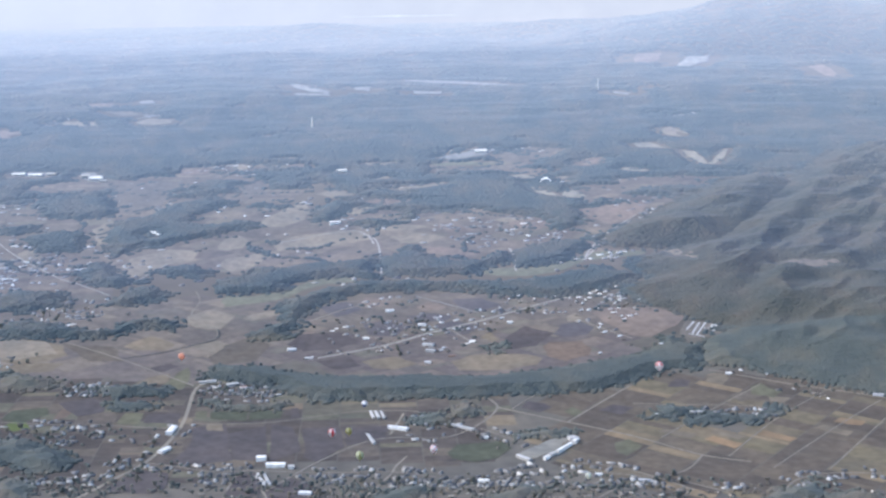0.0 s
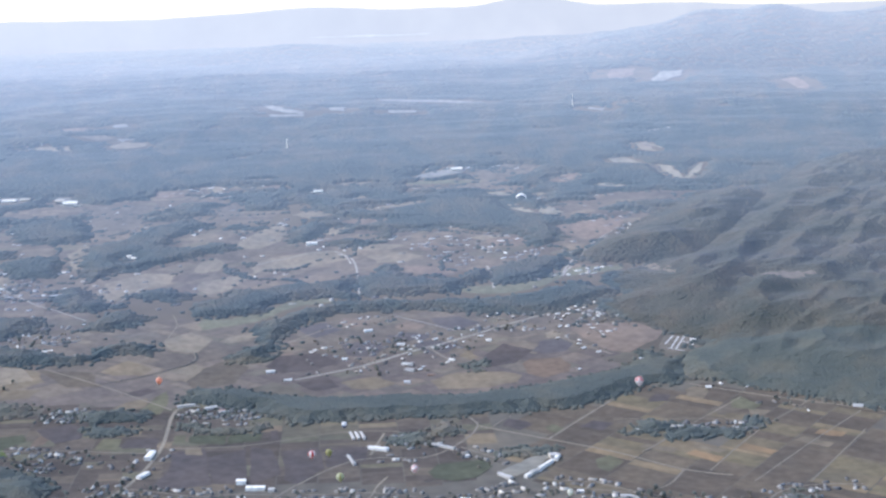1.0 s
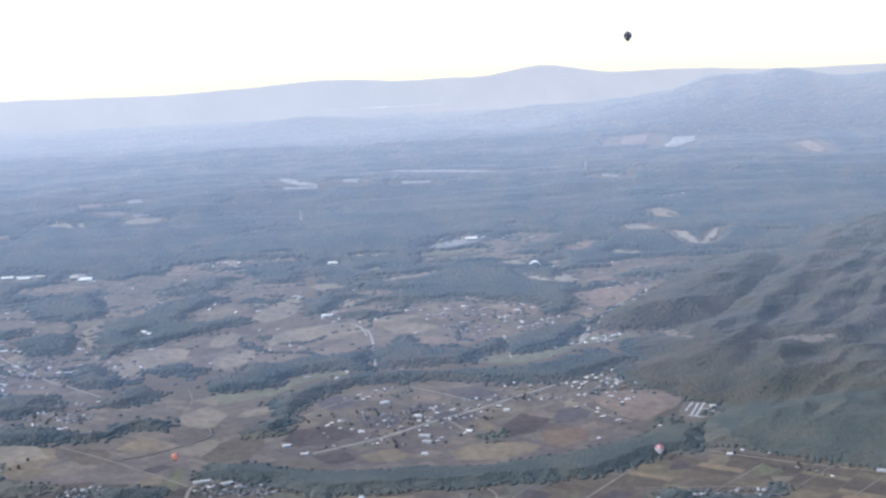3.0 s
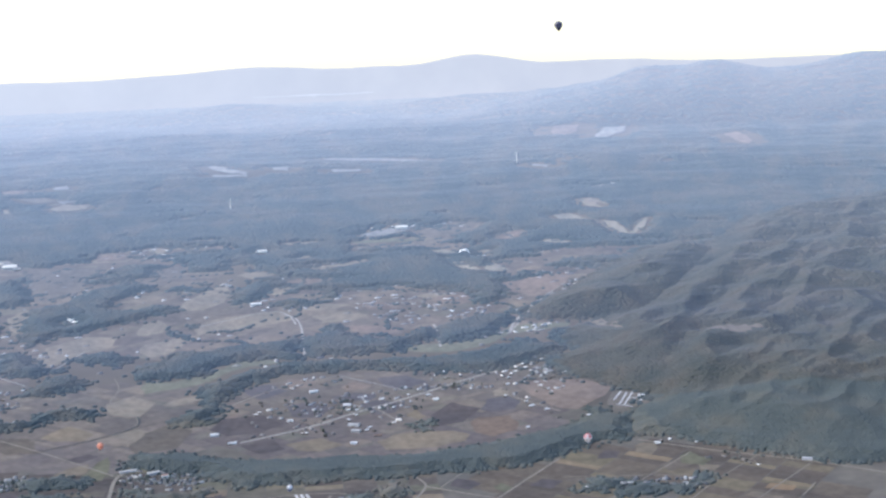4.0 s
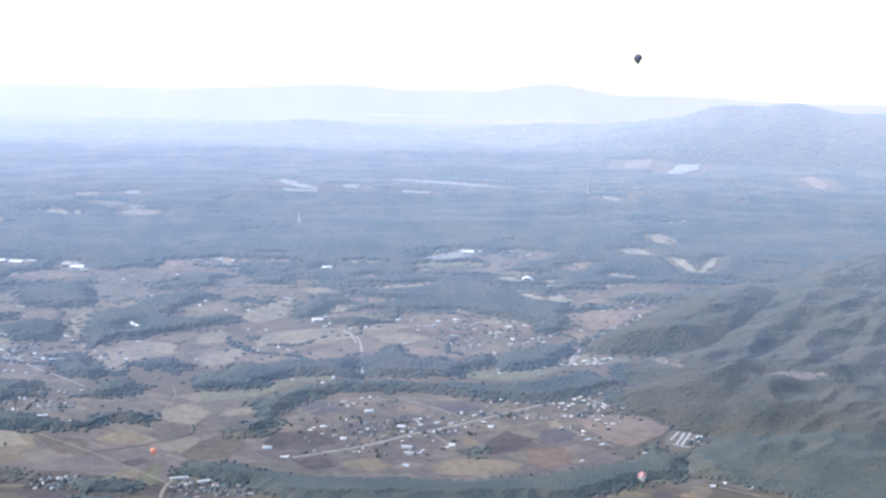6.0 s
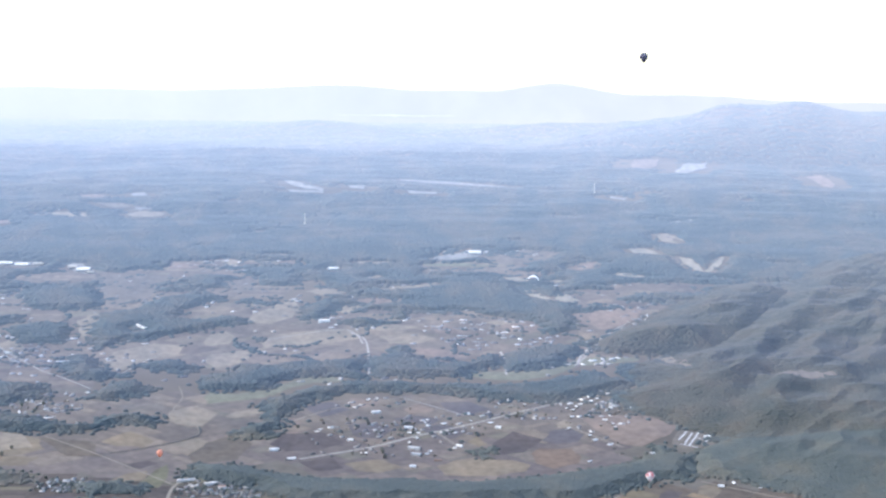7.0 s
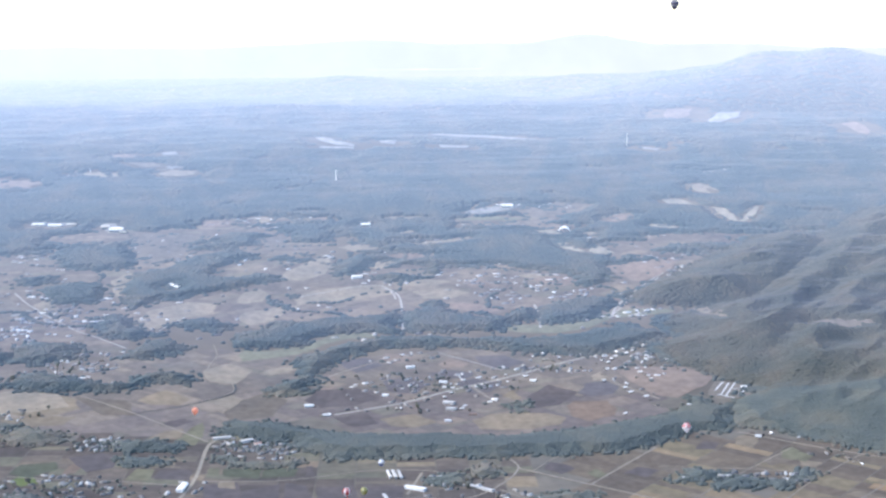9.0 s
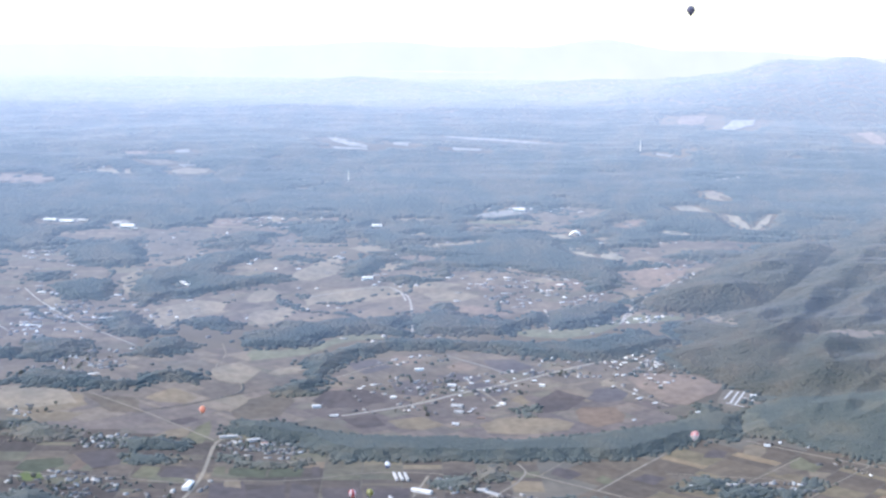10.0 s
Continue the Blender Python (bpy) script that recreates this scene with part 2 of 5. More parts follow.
plot("straw", (126, 6150), (151, 6221), (186, 6219), (172, 6130))
plot("straw", (123, 6010), (147, 6078), (182, 6076), (168, 5990))
plot("ploughed", (188, 5295), (272, 5387), (378, 5453), (466, 5521), (423, 5246), (351, 5059), (289, 4964), (221, 5125))
plot("green", (-137, 4117), (-75, 4200), (21, 4198), (119, 4283), (182, 4419), (177, 4308), (116, 4171), (36, 4089), (-42, 4074))
plot("green", (-630, 3817), (-619, 3943), (-571, 4043), (-495, 4066), (-442, 4009), (-531, 3980), (-584, 3912), (-611, 3796))
plot("green", (-780, 3749), (-779, 3819), (-704, 3818), (-638, 3868), (-614, 3912), (-624, 3782), (-688, 3727), (-752, 3680))
plot("straw", (-684, 3544), (-667, 3607), (-605, 3659), (-603, 3600), (-654, 3531))
plot("straw", (-903, 3263), (-898, 3317), (-865, 3373), (-788, 3279), (-804, 3226), (-869, 3231))
plot("grey", (-1054, 3291), (-929, 3263), (-870, 3134), (-944, 3134))
plot("straw", (-1199, 3291), (-1147, 3335), (-1051, 3280), (-1009, 3185), (-1044, 3135), (-1099, 3110), (-1145, 3135))
plot("green", (-739, 2939), (-731, 3015), (-712, 3085), (-702, 3038), (-688, 2904), (-709, 2895))
plot("dark", (-802, 3062), (-764, 3110), (-734, 3085), (-760, 3038))
plot("straw", (-797, 2947), (-781, 3001), (-746, 3029), (-738, 2970), (-757, 2925))
plot("grey", (-674, 3278), (-636, 3355), (-573, 3288), (-584, 3134), (-663, 3095), (-692, 3174))
plot("straw", (-832, 3583), (-777, 3661), (-705, 3582), (-717, 3430), (-784, 3460))
plot("grey", (-975, 3649), (-868, 3682), (-837, 3609), (-877, 3596), (-951, 3610))
plot("green", (189, 4400), (226, 4465), (370, 4472), (365, 4415), (270, 4361), (194, 4308))
plot("straw", (415, 4461), (465, 4498), (497, 4195), (486, 4100), (456, 4172))
plot("grey", (685, 4089), (730, 4084), (836, 4008), (855, 3955), (760, 3924), (687, 3965))
plot("ploughed", (-272, 3675), (-241, 3742), (-195, 3694), (-200, 3641), (-248, 3629))
plot("ploughed", (40, 3259), (60, 3312), (130, 3312), (149, 3243), (137, 3182), (87, 3132), (51, 3172))
plot("straw", (-155, 3123), (-121, 3182), (-60, 3197), (2, 3197), (39, 3162), (32, 3108), (-34, 3061), (-105, 3052), (-140, 3056))
plot("straw", (-101, 3352), (-83, 3408), (-55, 3340), (-74, 3308))
plot("straw", (99, 3562), (121, 3606), (140, 3562), (135, 3512), (104, 3513))
plot("ploughed", (162, 3605), (214, 3670), (326, 3669), (392, 3572), (362, 3481), (285, 3349), (236, 3383), (203, 3482))
plot("ploughed", (-516, 3388), (-503, 3434), (-484, 3428), (-495, 3376))
plot("ploughed", (-421, 3737), (-406, 3800), (-330, 3778), (-339, 3709), (-379, 3676))
plot("ploughed", (-555, 3518), (-525, 3549), (-485, 3505), (-508, 3469))
plot("dark", (68, 3384), (83, 3483), (138, 3512), (162, 3453), (146, 3384), (93, 3356))
plot("dark", (-534, 3288), (-523, 3388), (-433, 3410), (-370, 3314), (-413, 3245), (-487, 3224))
plot("dark", (-388, 3487), (-337, 3529), (-277, 3456), (-296, 3353), (-349, 3364))
plot("dark", (-212, 3485), (-173, 3527), (-104, 3466), (-128, 3385), (-179, 3363))
plot("dark", (-49, 3340), (3, 3466), (68, 3396), (28, 3275), (-23, 3244))
plot("dark", (-286, 3578), (-233, 3609), (-176, 3577), (-187, 3527), (-254, 3516))
plot("dark", (-522, 3678), (-458, 3745), (-405, 3657), (-452, 3567))
plot("dark", (-185, 3776), (-112, 3789), (-53, 3706), (-108, 3627), (-166, 3674))
plot("straw", (-351, 3133), (-281, 3173), (-227, 3109), (-272, 3061), (-320, 3071))
plot("dark", (-449, 3133), (-380, 3173), (-347, 3094), (-403, 3061))
plot("dark", (-607, 2427), (-595, 2528), (-609, 2642), (-553, 2653), (-504, 2449), (-559, 2427))
plot("dark", (-503, 2452), (-539, 2603), (-480, 2653), (-439, 2440))
plot("dark", (-470, 2661), (-425, 2639), (-392, 2498), (-433, 2440))
plot("dark", (-380, 2466), (-408, 2632), (-342, 2647), (-318, 2524), (-356, 2435))
plot("dark", (-314, 2531), (-336, 2644), (-249, 2651), (-250, 2564))
plot("green", (-621, 2697), (-626, 2746), (-609, 2750), (-598, 2693))
plot("grass", (-591, 2693), (-601, 2742), (-529, 2750), (-519, 2686))
plot("grass", (-516, 2690), (-524, 2750), (-464, 2754), (-456, 2701))
plot("dark", (-438, 2705), (-447, 2770), (-434, 2774), (-425, 2709))
plot("straw", (-581, 2621), (-587, 2660), (-560, 2660), (-552, 2614))
plot("straw", (-452, 2536), (-453, 2556), (-414, 2563), (-410, 2537))
plot("ploughed", (-890, 2684), (-894, 2760), (-866, 2780), (-866, 2703))
plot("green", (-762, 2659), (-765, 2734), (-727, 2734), (-714, 2659))
plot("grass", (-990, 2684), (-990, 2748), (-931, 2772), (-909, 2722), (-943, 2673))
plot("dark", (-917, 2800), (-861, 2841), (-819, 2812), (-806, 2741), (-846, 2711))
plot("dark", (-710, 2667), (-717, 2723), (-656, 2734), (-643, 2667))
plot("dark", (-683, 2292), (-658, 2396), (-596, 2379), (-583, 2301), (-604, 2274), (-666, 2281))
plot("dark", (-478, 2262), (-484, 2368), (-451, 2380), (-424, 2289), (-423, 2257))
plot("dark", (-408, 2249), (-420, 2295), (-389, 2360), (-340, 2313), (-323, 2250))
plot("grass", (-137, 2493), (-119, 2539), (-80, 2549), (-40, 2559), (-25, 2517), (-49, 2463), (-87, 2444), (-126, 2459))
plot("lime", (-971, 2641), (-966, 2686), (-943, 2681), (-915, 2630), (-941, 2615))
plot("straw", (367, 3015), (389, 3037), (419, 3015), (394, 2957), (373, 2970))
plot("green", (446, 2927), (477, 2949), (487, 2906), (469, 2856), (444, 2873))
plot("straw", (475, 2860), (511, 2848), (499, 2812), (474, 2820))
plot("straw", (239, 2619), (256, 2636), (304, 2609), (291, 2578))
plot("ochre", (315, 2575), (333, 2599), (381, 2549), (363, 2523))
plot("straw", (330, 2616), (342, 2633), (392, 2593), (381, 2572))
plot("ochre", (412, 2603), (428, 2631), (480, 2583), (465, 2556))
plot("ochre", (565, 2684), (582, 2717), (624, 2688), (611, 2663))
plot("green", (154, 2551), (181, 2574), (202, 2535), (174, 2477), (156, 2502))
plot("straw", (521, 2645), (546, 2666), (589, 2621), (571, 2594))
plot("dark", (284, 2927), (306, 2983), (336, 2975), (322, 2923))
plot("dark", (-8, 2768), (6, 2819), (36, 2803), (53, 2776), (27, 2741))
plot("dark", (140, 2753), (169, 2799), (205, 2776), (180, 2727))
plot("green", (76, 2753), (92, 2776), (113, 2745), (90, 2715))
plot("straw", (363, 2970), (386, 3031), (418, 2996), (394, 2944))
plot("green", (447, 2886), (470, 2927), (509, 2894), (484, 2846))
plot("straw", (-1268, 3174), (-1259, 3285), (-1216, 3348), (-1100, 3317), (-1037, 3205), (-1108, 3154), (-1177, 3134))
plot("straw", (-1155, 3077), (-1098, 3124), (-997, 3118), (-999, 3048), (-1074, 3020))
plot("pale", (-1569, 4305), (-1527, 4379), (-1499, 4325), (-1542, 4253))
plot("straw", (-1545, 4457), (-1527, 4564), (-1415, 4328), (-1388, 4193), (-1465, 4273))
plot("grey", (-1462, 3666), (-1380, 3642), (-1319, 3517), (-1301, 3396), (-1352, 3389))
plot("grey", (-1766, 4528), (-1647, 4546), (-1545, 4357), (-1561, 4213), (-1674, 4290))
plot("grey", (-1607, 5747), (-1529, 5965), (-1372, 5785), (-1333, 5446), (-1445, 5313))
plot("straw", (-1170, 4179), (-1170, 4363), (-1091, 4524), (-987, 4488), (-1012, 4339), (-1060, 4195), (-1090, 4062))
plot("straw", (-1443, 4918), (-1430, 5110), (-1376, 4953), (-1322, 4594), (-1342, 4591))
plot("gravel", (-15, 2475), (5, 2517), (71, 2601), (81, 2580), (54, 2517), (19, 2463))
plot("grey", (352, 3382), (387, 3523), (475, 3473), (425, 3327), (380, 3338))
plot("grey", (399, 2864), (449, 2906), (463, 2856), (414, 2816))
plot("grey", (205, 2776), (216, 2800), (255, 2796), (248, 2753))
plot("pale", (-1928, 6418), (-1865, 6417), (-1752, 6230), (-1770, 6122), (-1840, 6198))
plot("pale", (-2243, 6389), (-2154, 6421), (-2046, 6437), (-2022, 6334), (-2115, 6303))
plot("sand", (746, 7058), (796, 6996), (805, 6719), (812, 6572), (774, 6574), (754, 6801))
plot("sand", (817, 6607), (894, 6947), (964, 7124), (917, 6830), (825, 6554))
plot("sand", (534, 7335), (619, 7373), (673, 7120), (640, 7142), (549, 7170))
plot("sand", (414, 6395), (450, 6508), (538, 6389), (510, 6333))
plot("ploughed", (236, 6644), (291, 6771), (357, 6825), (335, 6639), (257, 6536))
plot("pale", (-387, 6831), (-329, 6977), (-201, 7105), (-142, 7120), (-171, 6945), (-321, 6789))
plot("straw", (-523, 5857), (-418, 5951), (-312, 6083), (-317, 5963), (-412, 5851), (-497, 5807))
plot("straw", (-609, 6170), (-570, 6259), (-547, 6185), (-589, 6133))
plot("grey", (-118, 6942), (40, 7201), (174, 7152), (115, 6876), (-64, 6662))
plot("grey", (-303, 6396), (-161, 6542), (37, 6693), (11, 6586), (-134, 6426))
plot("grey", (-1153, 5987), (-1075, 6069), (-985, 5734), (-1065, 5630))
plot("grey", (-1501, 5387), (-1466, 5756), (-1376, 5752), (-1346, 5353), (-1405, 5221))
plot("grey", (-1693, 6013), (-1611, 6150), (-1402, 6068), (-1402, 5865), (-1579, 5761))
plot("pale", (-1733, 11197), (-1662, 11192), (-1485, 10524), (-1298, 10193), (-1294, 10101), (-1442, 10222), (-1584, 10536))
plot("pale", (-1548, 10168), (-1450, 10139), (-1294, 10101), (-1291, 10019), (-1513, 10056))
plot("pale", (-1178, 10589), (-1053, 10512), (-1032, 10193), (-1130, 10259))
plot("pale", (-919, 11819), (-630, 11767), (-361, 11543), (-93, 11401), (-100, 11143), (-394, 11273), (-743, 11481), (-896, 11631))
plot("pale", (-748, 10350), (-561, 10469), (-554, 10196), (-726, 10153))
plot("ploughed", (1022, 14039), (1109, 14856), (1370, 14998), (1260, 14069), (1075, 13399), (989, 13370))
plot("pale", (1288, 12792), (1513, 14242), (1811, 14737), (1639, 13534), (1409, 12806))
plot("ploughed", (2354, 12638), (2501, 12791), (2455, 11978), (2302, 11331), (2308, 11798))
plot("pale", (603, 10388), (726, 10207), (701, 10113), (615, 10260))
plot("straw", (-2209, 8530), (-2204, 8766), (-2016, 8659), (-1988, 8402), (-2130, 8343))
plot("pale", (-2497, 9726), (-2440, 9866), (-2369, 9604), (-2443, 9559))
plot("grey", (-2555, 9088), (-2398, 9138), (-2272, 8908), (-2395, 8869))
plot("straw", (714, 7935), (790, 8107), (788, 7587), (732, 7652))
plot("straw", (-504, 4966), (-391, 4986), (-312, 4936), (-364, 4869), (-474, 4849))
plot("ploughed", (-293, 4936), (-220, 4981), (-141, 4862), (-232, 4820))
plot("straw", (-427, 4737), (-342, 4823), (-246, 4732), (-294, 4628), (-381, 4610))
plot("ploughed", (-50, 5011), (27, 5069), (111, 4970), (44, 4856), (-30, 4893))
plot("straw", (-797, 5726), (-728, 5883), (-643, 5719), (-717, 5615))
plot("ploughed", (-600, 5521), (-502, 5606), (-431, 5514), (-505, 5403))
plot("straw", (-108, 5074), (-51, 5134), (7, 5095), (-59, 4999))
# single houses
homes("mixed", (-462, 3168), (-476, 3153), (-453, 3536), (-444, 3505), (-450, 3650), (-365, 3462), (-383, 3451), (-443, 3439), (-448, 3416), (-322, 3723), (-312, 3743), (-284, 3806))
homes("mixed", (-279, 3404), (-251, 3421), (-236, 3421), (-235, 3528), (-217, 3426), (-216, 3369), (-319, 3298), (-305, 3314), (-292, 3314), (-325, 3219), (-315, 3219), (-185, 3229))
homes("mixed", (-180, 3255), (-168, 3218), (-158, 3177), (-163, 3527), (-145, 3533), (-118, 3313), (-127, 3292), (-100, 3564), (-81, 3514), (-94, 3490), (-54, 3551), (-54, 3788))
homes("mixed", (-38, 3774), (-22, 3767), (-14, 3809), (-9, 3739), (4, 3781), (16, 3802), (27, 3760), (12, 3725), (37, 3780), (27, 3830))
homes("mixed", (117, 3697), (132, 3738), (136, 3657), (129, 3580), (146, 3710), (156, 3751), (167, 3786), (174, 3737), (173, 3842), (191, 3878), (195, 3821), (207, 3915))
homes("mixed", (212, 3864), (228, 3945), (230, 3893), (245, 3922), (227, 3586), (205, 3555), (240, 3542), (235, 3663), (246, 3689), (259, 3709), (269, 3736), (273, 3689))
homes("mixed", (183, 3657), (175, 3447), (185, 3401), (217, 3361), (224, 3328), (235, 3389), (237, 3279), (277, 3253), (164, 3202), (311, 3649))
homes("white", (140, 3638), (219, 3611), (235, 3567), (129, 3506), (305, 3284), (-367, 3778), (-207, 3118), (-35, 3508), (-229, 3325), (-216, 3271))
homes("mixed", (-599, 6187), (-503, 5621), (-607, 5610), (-331, 5425), (-300, 5233), (-202, 5578), (-218, 5535), (-181, 5637), (-637, 5043), (-618, 5091), (-216, 5217), (-184, 4921))
homes("mixed", (-109, 4918), (-106, 5049), (-77, 4941), (-198, 4709), (-188, 4731), (-174, 4785), (-163, 4730), (-155, 4784), (-167, 4635), (-129, 4543), (-113, 4613), (-111, 4739))
homes("mixed", (-99, 4675), (17, 5107), (-2, 5095), (29, 5082), (-233, 5066), (-215, 5102), (-200, 4945), (33, 4661), (51, 4735), (79, 4766), (107, 4799), (115, 4711))
homes("mixed", (60, 4608), (135, 4820), (-293, 4959), (-270, 4959), (-249, 4958))
homes("white", (-295, 5523), (-173, 5052), (-170, 4909), (-41, 5172), (-647, 4983))
homes("mixed", (470, 5779), (524, 5824), (549, 5728), (519, 5652), (364, 5554), (386, 5510), (426, 5207), (259, 4455), (275, 4407), (285, 4435), (236, 4343), (303, 4454))
homes("mixed", (-1882, 5458), (-1351, 6101), (-1262, 6044), (-1511, 6109), (-1126, 5499), (-1091, 5427), (-1103, 5330), (-1388, 3932), (-1427, 4218), (-1109, 3678), (-1095, 3480), (-1177, 3593))
homes("mixed", (-1083, 3781), (-1009, 3438), (-991, 3432), (-1260, 4189), (-1353, 4574), (-1315, 4503), (-1288, 4088), (-1220, 3967), (-1363, 4544))
homes("white", (-1607, 4591), (-1478, 4308), (-1889, 5531), (-1085, 3492))
homes("mixed", (-1864, 5498), (-1851, 5379), (-1825, 5458), (-1595, 4883), (-1575, 4791), (-1605, 4943), (-1698, 5149), (-1678, 5139), (-1654, 4973), (-1767, 5045), (-1453, 3921), (-1474, 3999))
homes("mixed", (-1410, 3888), (-1394, 3929), (-1371, 3917), (-1337, 4191), (-1322, 4184), (-1311, 4195), (-1294, 4188), (-1278, 4190), (-1262, 4202), (-1288, 3984), (-1215, 3979), (-1782, 4569))
homes("mixed", (-1816, 4618), (-1689, 4637), (-1664, 4619), (-2169, 5808), (-2132, 5780), (-2164, 5673), (-2116, 5367), (-2109, 5413))
homes("white", (-1770, 5639), (-1586, 4576), (-1459, 4293), (-1870, 5528))
homes("mixed", (429, 3040), (449, 3054), (498, 3087), (499, 3027), (563, 2870), (572, 2850), (584, 2858), (586, 2838), (627, 2907), (636, 2923), (719, 2850), (721, 2830))
homes("mixed", (685, 2917), (668, 2942), (387, 3124), (388, 3109), (565, 2870))
homes("white", (721, 2910))
# clearings
clearing(783, 7897, 212, 48, -75, 0)
clearing(946, 8784, 121, 51, 47, 5)
clearing(-993, 6588, 74, 83, 9, 1)
clearing(-626, 6650, 94, 84, 6, 0)
clearing(-253, 6648, 136, 83, 2, 4)
clearing(-2869, 7889, 201, 352, 20, 1)
clearing(-2512, 8455, 158, 143, 17, 0)
clearing(-2218, 8849, 86, 96, 14, 3)
clearing(-2682, 9524, 160, 180, 16, 1)
clearing(-1440, 6451, 97, 102, 13, 1)
clearing(-1268, 6586, 44, 126, 11, 0)
clearing(-1083, 6837, 61, 67, 9, 0)
# not a clearing: pale sheet in place of a mist band below the skyline
clearing(-2719, 33391, 1245, 364, 5, 3)
road(4.5, [(376, 3427), (403, 3514)], "path")
road(4.5, [(385, 3387), (415, 3502)], "path")
road(4.5, [(393, 3371), (432, 3514)], "path")
road(4.5, [(376, 3387), (424, 3344)], "path")
road(4.5, [(425, 3393), (456, 3455)], "path")
road(4.5, [(412, 3449), (449, 3432)], "path")
# streets
road(4.0, [(-657, 2432), (-605, 2417), (-521, 2385), (-450, 2392), (-368, 2383), (-292, 2384), (-226, 2388), (-149, 2362)])
road(4.0, [(-483, 2288), (-481, 2379)])
road(3.6, [(-256, 2259), (-225, 2370), (-219, 2418), (-204, 2473)])
road(3.6, [(-118, 2287), (-65, 2343), (-28, 2378), (27, 2414)])
road(3.6, [(-82, 2638), (-9, 2556)])
road(3.6, [(66, 2439), (141, 2424), (212, 2366), (269, 2303)])
road(4.0, [(-427, 2295), (-414, 2262)])
road(3.5, [(-985, 2672), (-884, 2658), (-809, 2659), (-709, 2641), (-643, 2631)])
road(3.5, [(114, 2263), (153, 2318), (202, 2358)])
road(3.5, [(405, 2285), (439, 2354), (500, 2389), (583, 2390)])
road(3.0, [(260, 2796), (378, 2792), (477, 2777)])
# rows of houses
along(-655, 2426, -519, 2379, 26)
along(-519, 2379, -449, 2386, 26)
along(-367, 2381, -292, 2381, 24)
along(-292, 2381, -226, 2382, 24)
along(-226, 2382, -149, 2357, 24)
along(-256, 2259, -225, 2370, 12)
along(-118, 2287, -65, 2343, 24)
along(-65, 2343, -28, 2378, 24)
along(-28, 2378, 27, 2414, 24)
along(66, 2433, 141, 2418, 24)
along(141, 2418, 211, 2360, 24)
along(211, 2360, 268, 2297, 24)
along(-982, 2665, -881, 2651, 26)
along(-881, 2651, -807, 2651, 26)
along(254, 2753, 373, 2754, 34)
along(373, 2754, 470, 2735, 34)
along(-82, 2638, -9, 2556, 10)
along(114, 2263, 153, 2318, 18)
along(153, 2318, 202, 2358, 18)
along(405, 2285, 439, 2354, 14)
along(439, 2354, 500, 2389, 14)
along(500, 2389, 583, 2390, 14)
along(-638, 2947, -556, 2912, 14)
along(-556, 2912, -457, 2862, 14)
along(-655, 2862, -566, 2841, 11)
along(-566, 2841, -498, 2837, 11)
along(-451, 3158, -314, 3276, 14)
along(-314, 3276, -219, 3397, 14)
along(-219, 3397, -104, 3526, 14)
along(-104, 3526, 61, 3737, 13)
along(99, 3573, 234, 3769, 13)
along(234, 3769, 228, 3912, 13)
along(125, 3542, 211, 3394, 7)
along(-175, 3437, -118, 3302, 3)
along(-434, 3675, -328, 3776, 7)
along(-693, 2314, -645, 2463, 12)
along(-645, 2463, -637, 2659, 12)
along(-669, 2925, -480, 2862, 6)
along(-232, 2581, -141, 2582, 7)
along(-438, 2404, -601, 2402, 12)
along(-217, 2391, -28, 2349, 10)
along(-28, 2349, 154, 2323, 10)
along(307, 2734, 463, 2728, 10)
along(65, 2409, 238, 2352, 8)
# large buildings
building(36, 2460, 15, 6, 5.6, 57, 0)
building(47, 2482, 17, 8, 4.8, 49, 1)
building(68, 2514, 52, 5, 6.4, 61, 0)
building(89, 2558, 24, 7, 5.6, 75, 0)
building(-3, 2461, 35, 8, 4.0, -51, 1)
building(-436, 2345, 67, 4, 2.4, -70, 1)
building(-427, 2348, 61, 4, 2.4, -70, 1)
building(-289, 2724, 46, 5, 2.4, -76, 1)
building(-279, 2724, 46, 5, 2.4, -76, 1)
building(-269, 2724, 46, 5, 2.4, -76, 1)
building(-232, 2633, 38, 11, 4.8, -21, 0)
building(-118, 2645, 60, 8, 3.2, -36, 1)
building(-647, 2617, 42, 12, 4.8, 88, 0)
building(-632, 2498, 28, 10, 4.8, 67, 0)
building(-276, 2571, 57, 6, 2.4, -72, 1)
building(-650, 2958, 35, 8, 4.0, 22, 1)
building(-595, 2936, 25, 10, 4.8, 32, 1)
building(-564, 2912, 21, 10, 4.8, 24, 2)
building(-333, 3634, 21, 10, 4.2, 20, 0)
building(-517, 3232, 19, 10, 4.2, 15, 0)
building(-468, 3157, 17, 7, 2.8, 15, 0)
building(-215, 3277, 25, 14, 4.2, -15, 1)
building(-207, 3222, 20, 12, 4.2, -15, 1)
building(-207, 3119, 13, 9, 3.5, 0, 0)
building(-362, 3338, 13, 7, 4.2, 0, 0)
building(-242, 3479, 18, 9, 3.5, -10, 0)
building(-34, 3501, 12, 8, 4.2, 0, 0)
building(-117, 3311, 13, 7, 3.5, -20, 0)
building(-197, 7080, 57, 45, 5.6, 0, 0)
building(-782, 6456, 40, 30, 5.6, 10, 0)
building(-2182, 6388, 55, 36, 3.5, 0, 0)
building(-2102, 6360, 59, 32, 3.5, 0, 0)
building(-2040, 6391, 41, 30, 3.5, 0, 1)
building(-1876, 6336, 37, 45, 3.5, 10, 1)
building(-1811, 6266, 57, 54, 3.5, 10, 0)
building(-1757, 6177, 32, 30, 3.5, 10, 1)
building(-1218, 4843, 17, 16, 4.2, -30, 0)
building(-1192, 4800, 17, 16, 4.2, -30, 0)
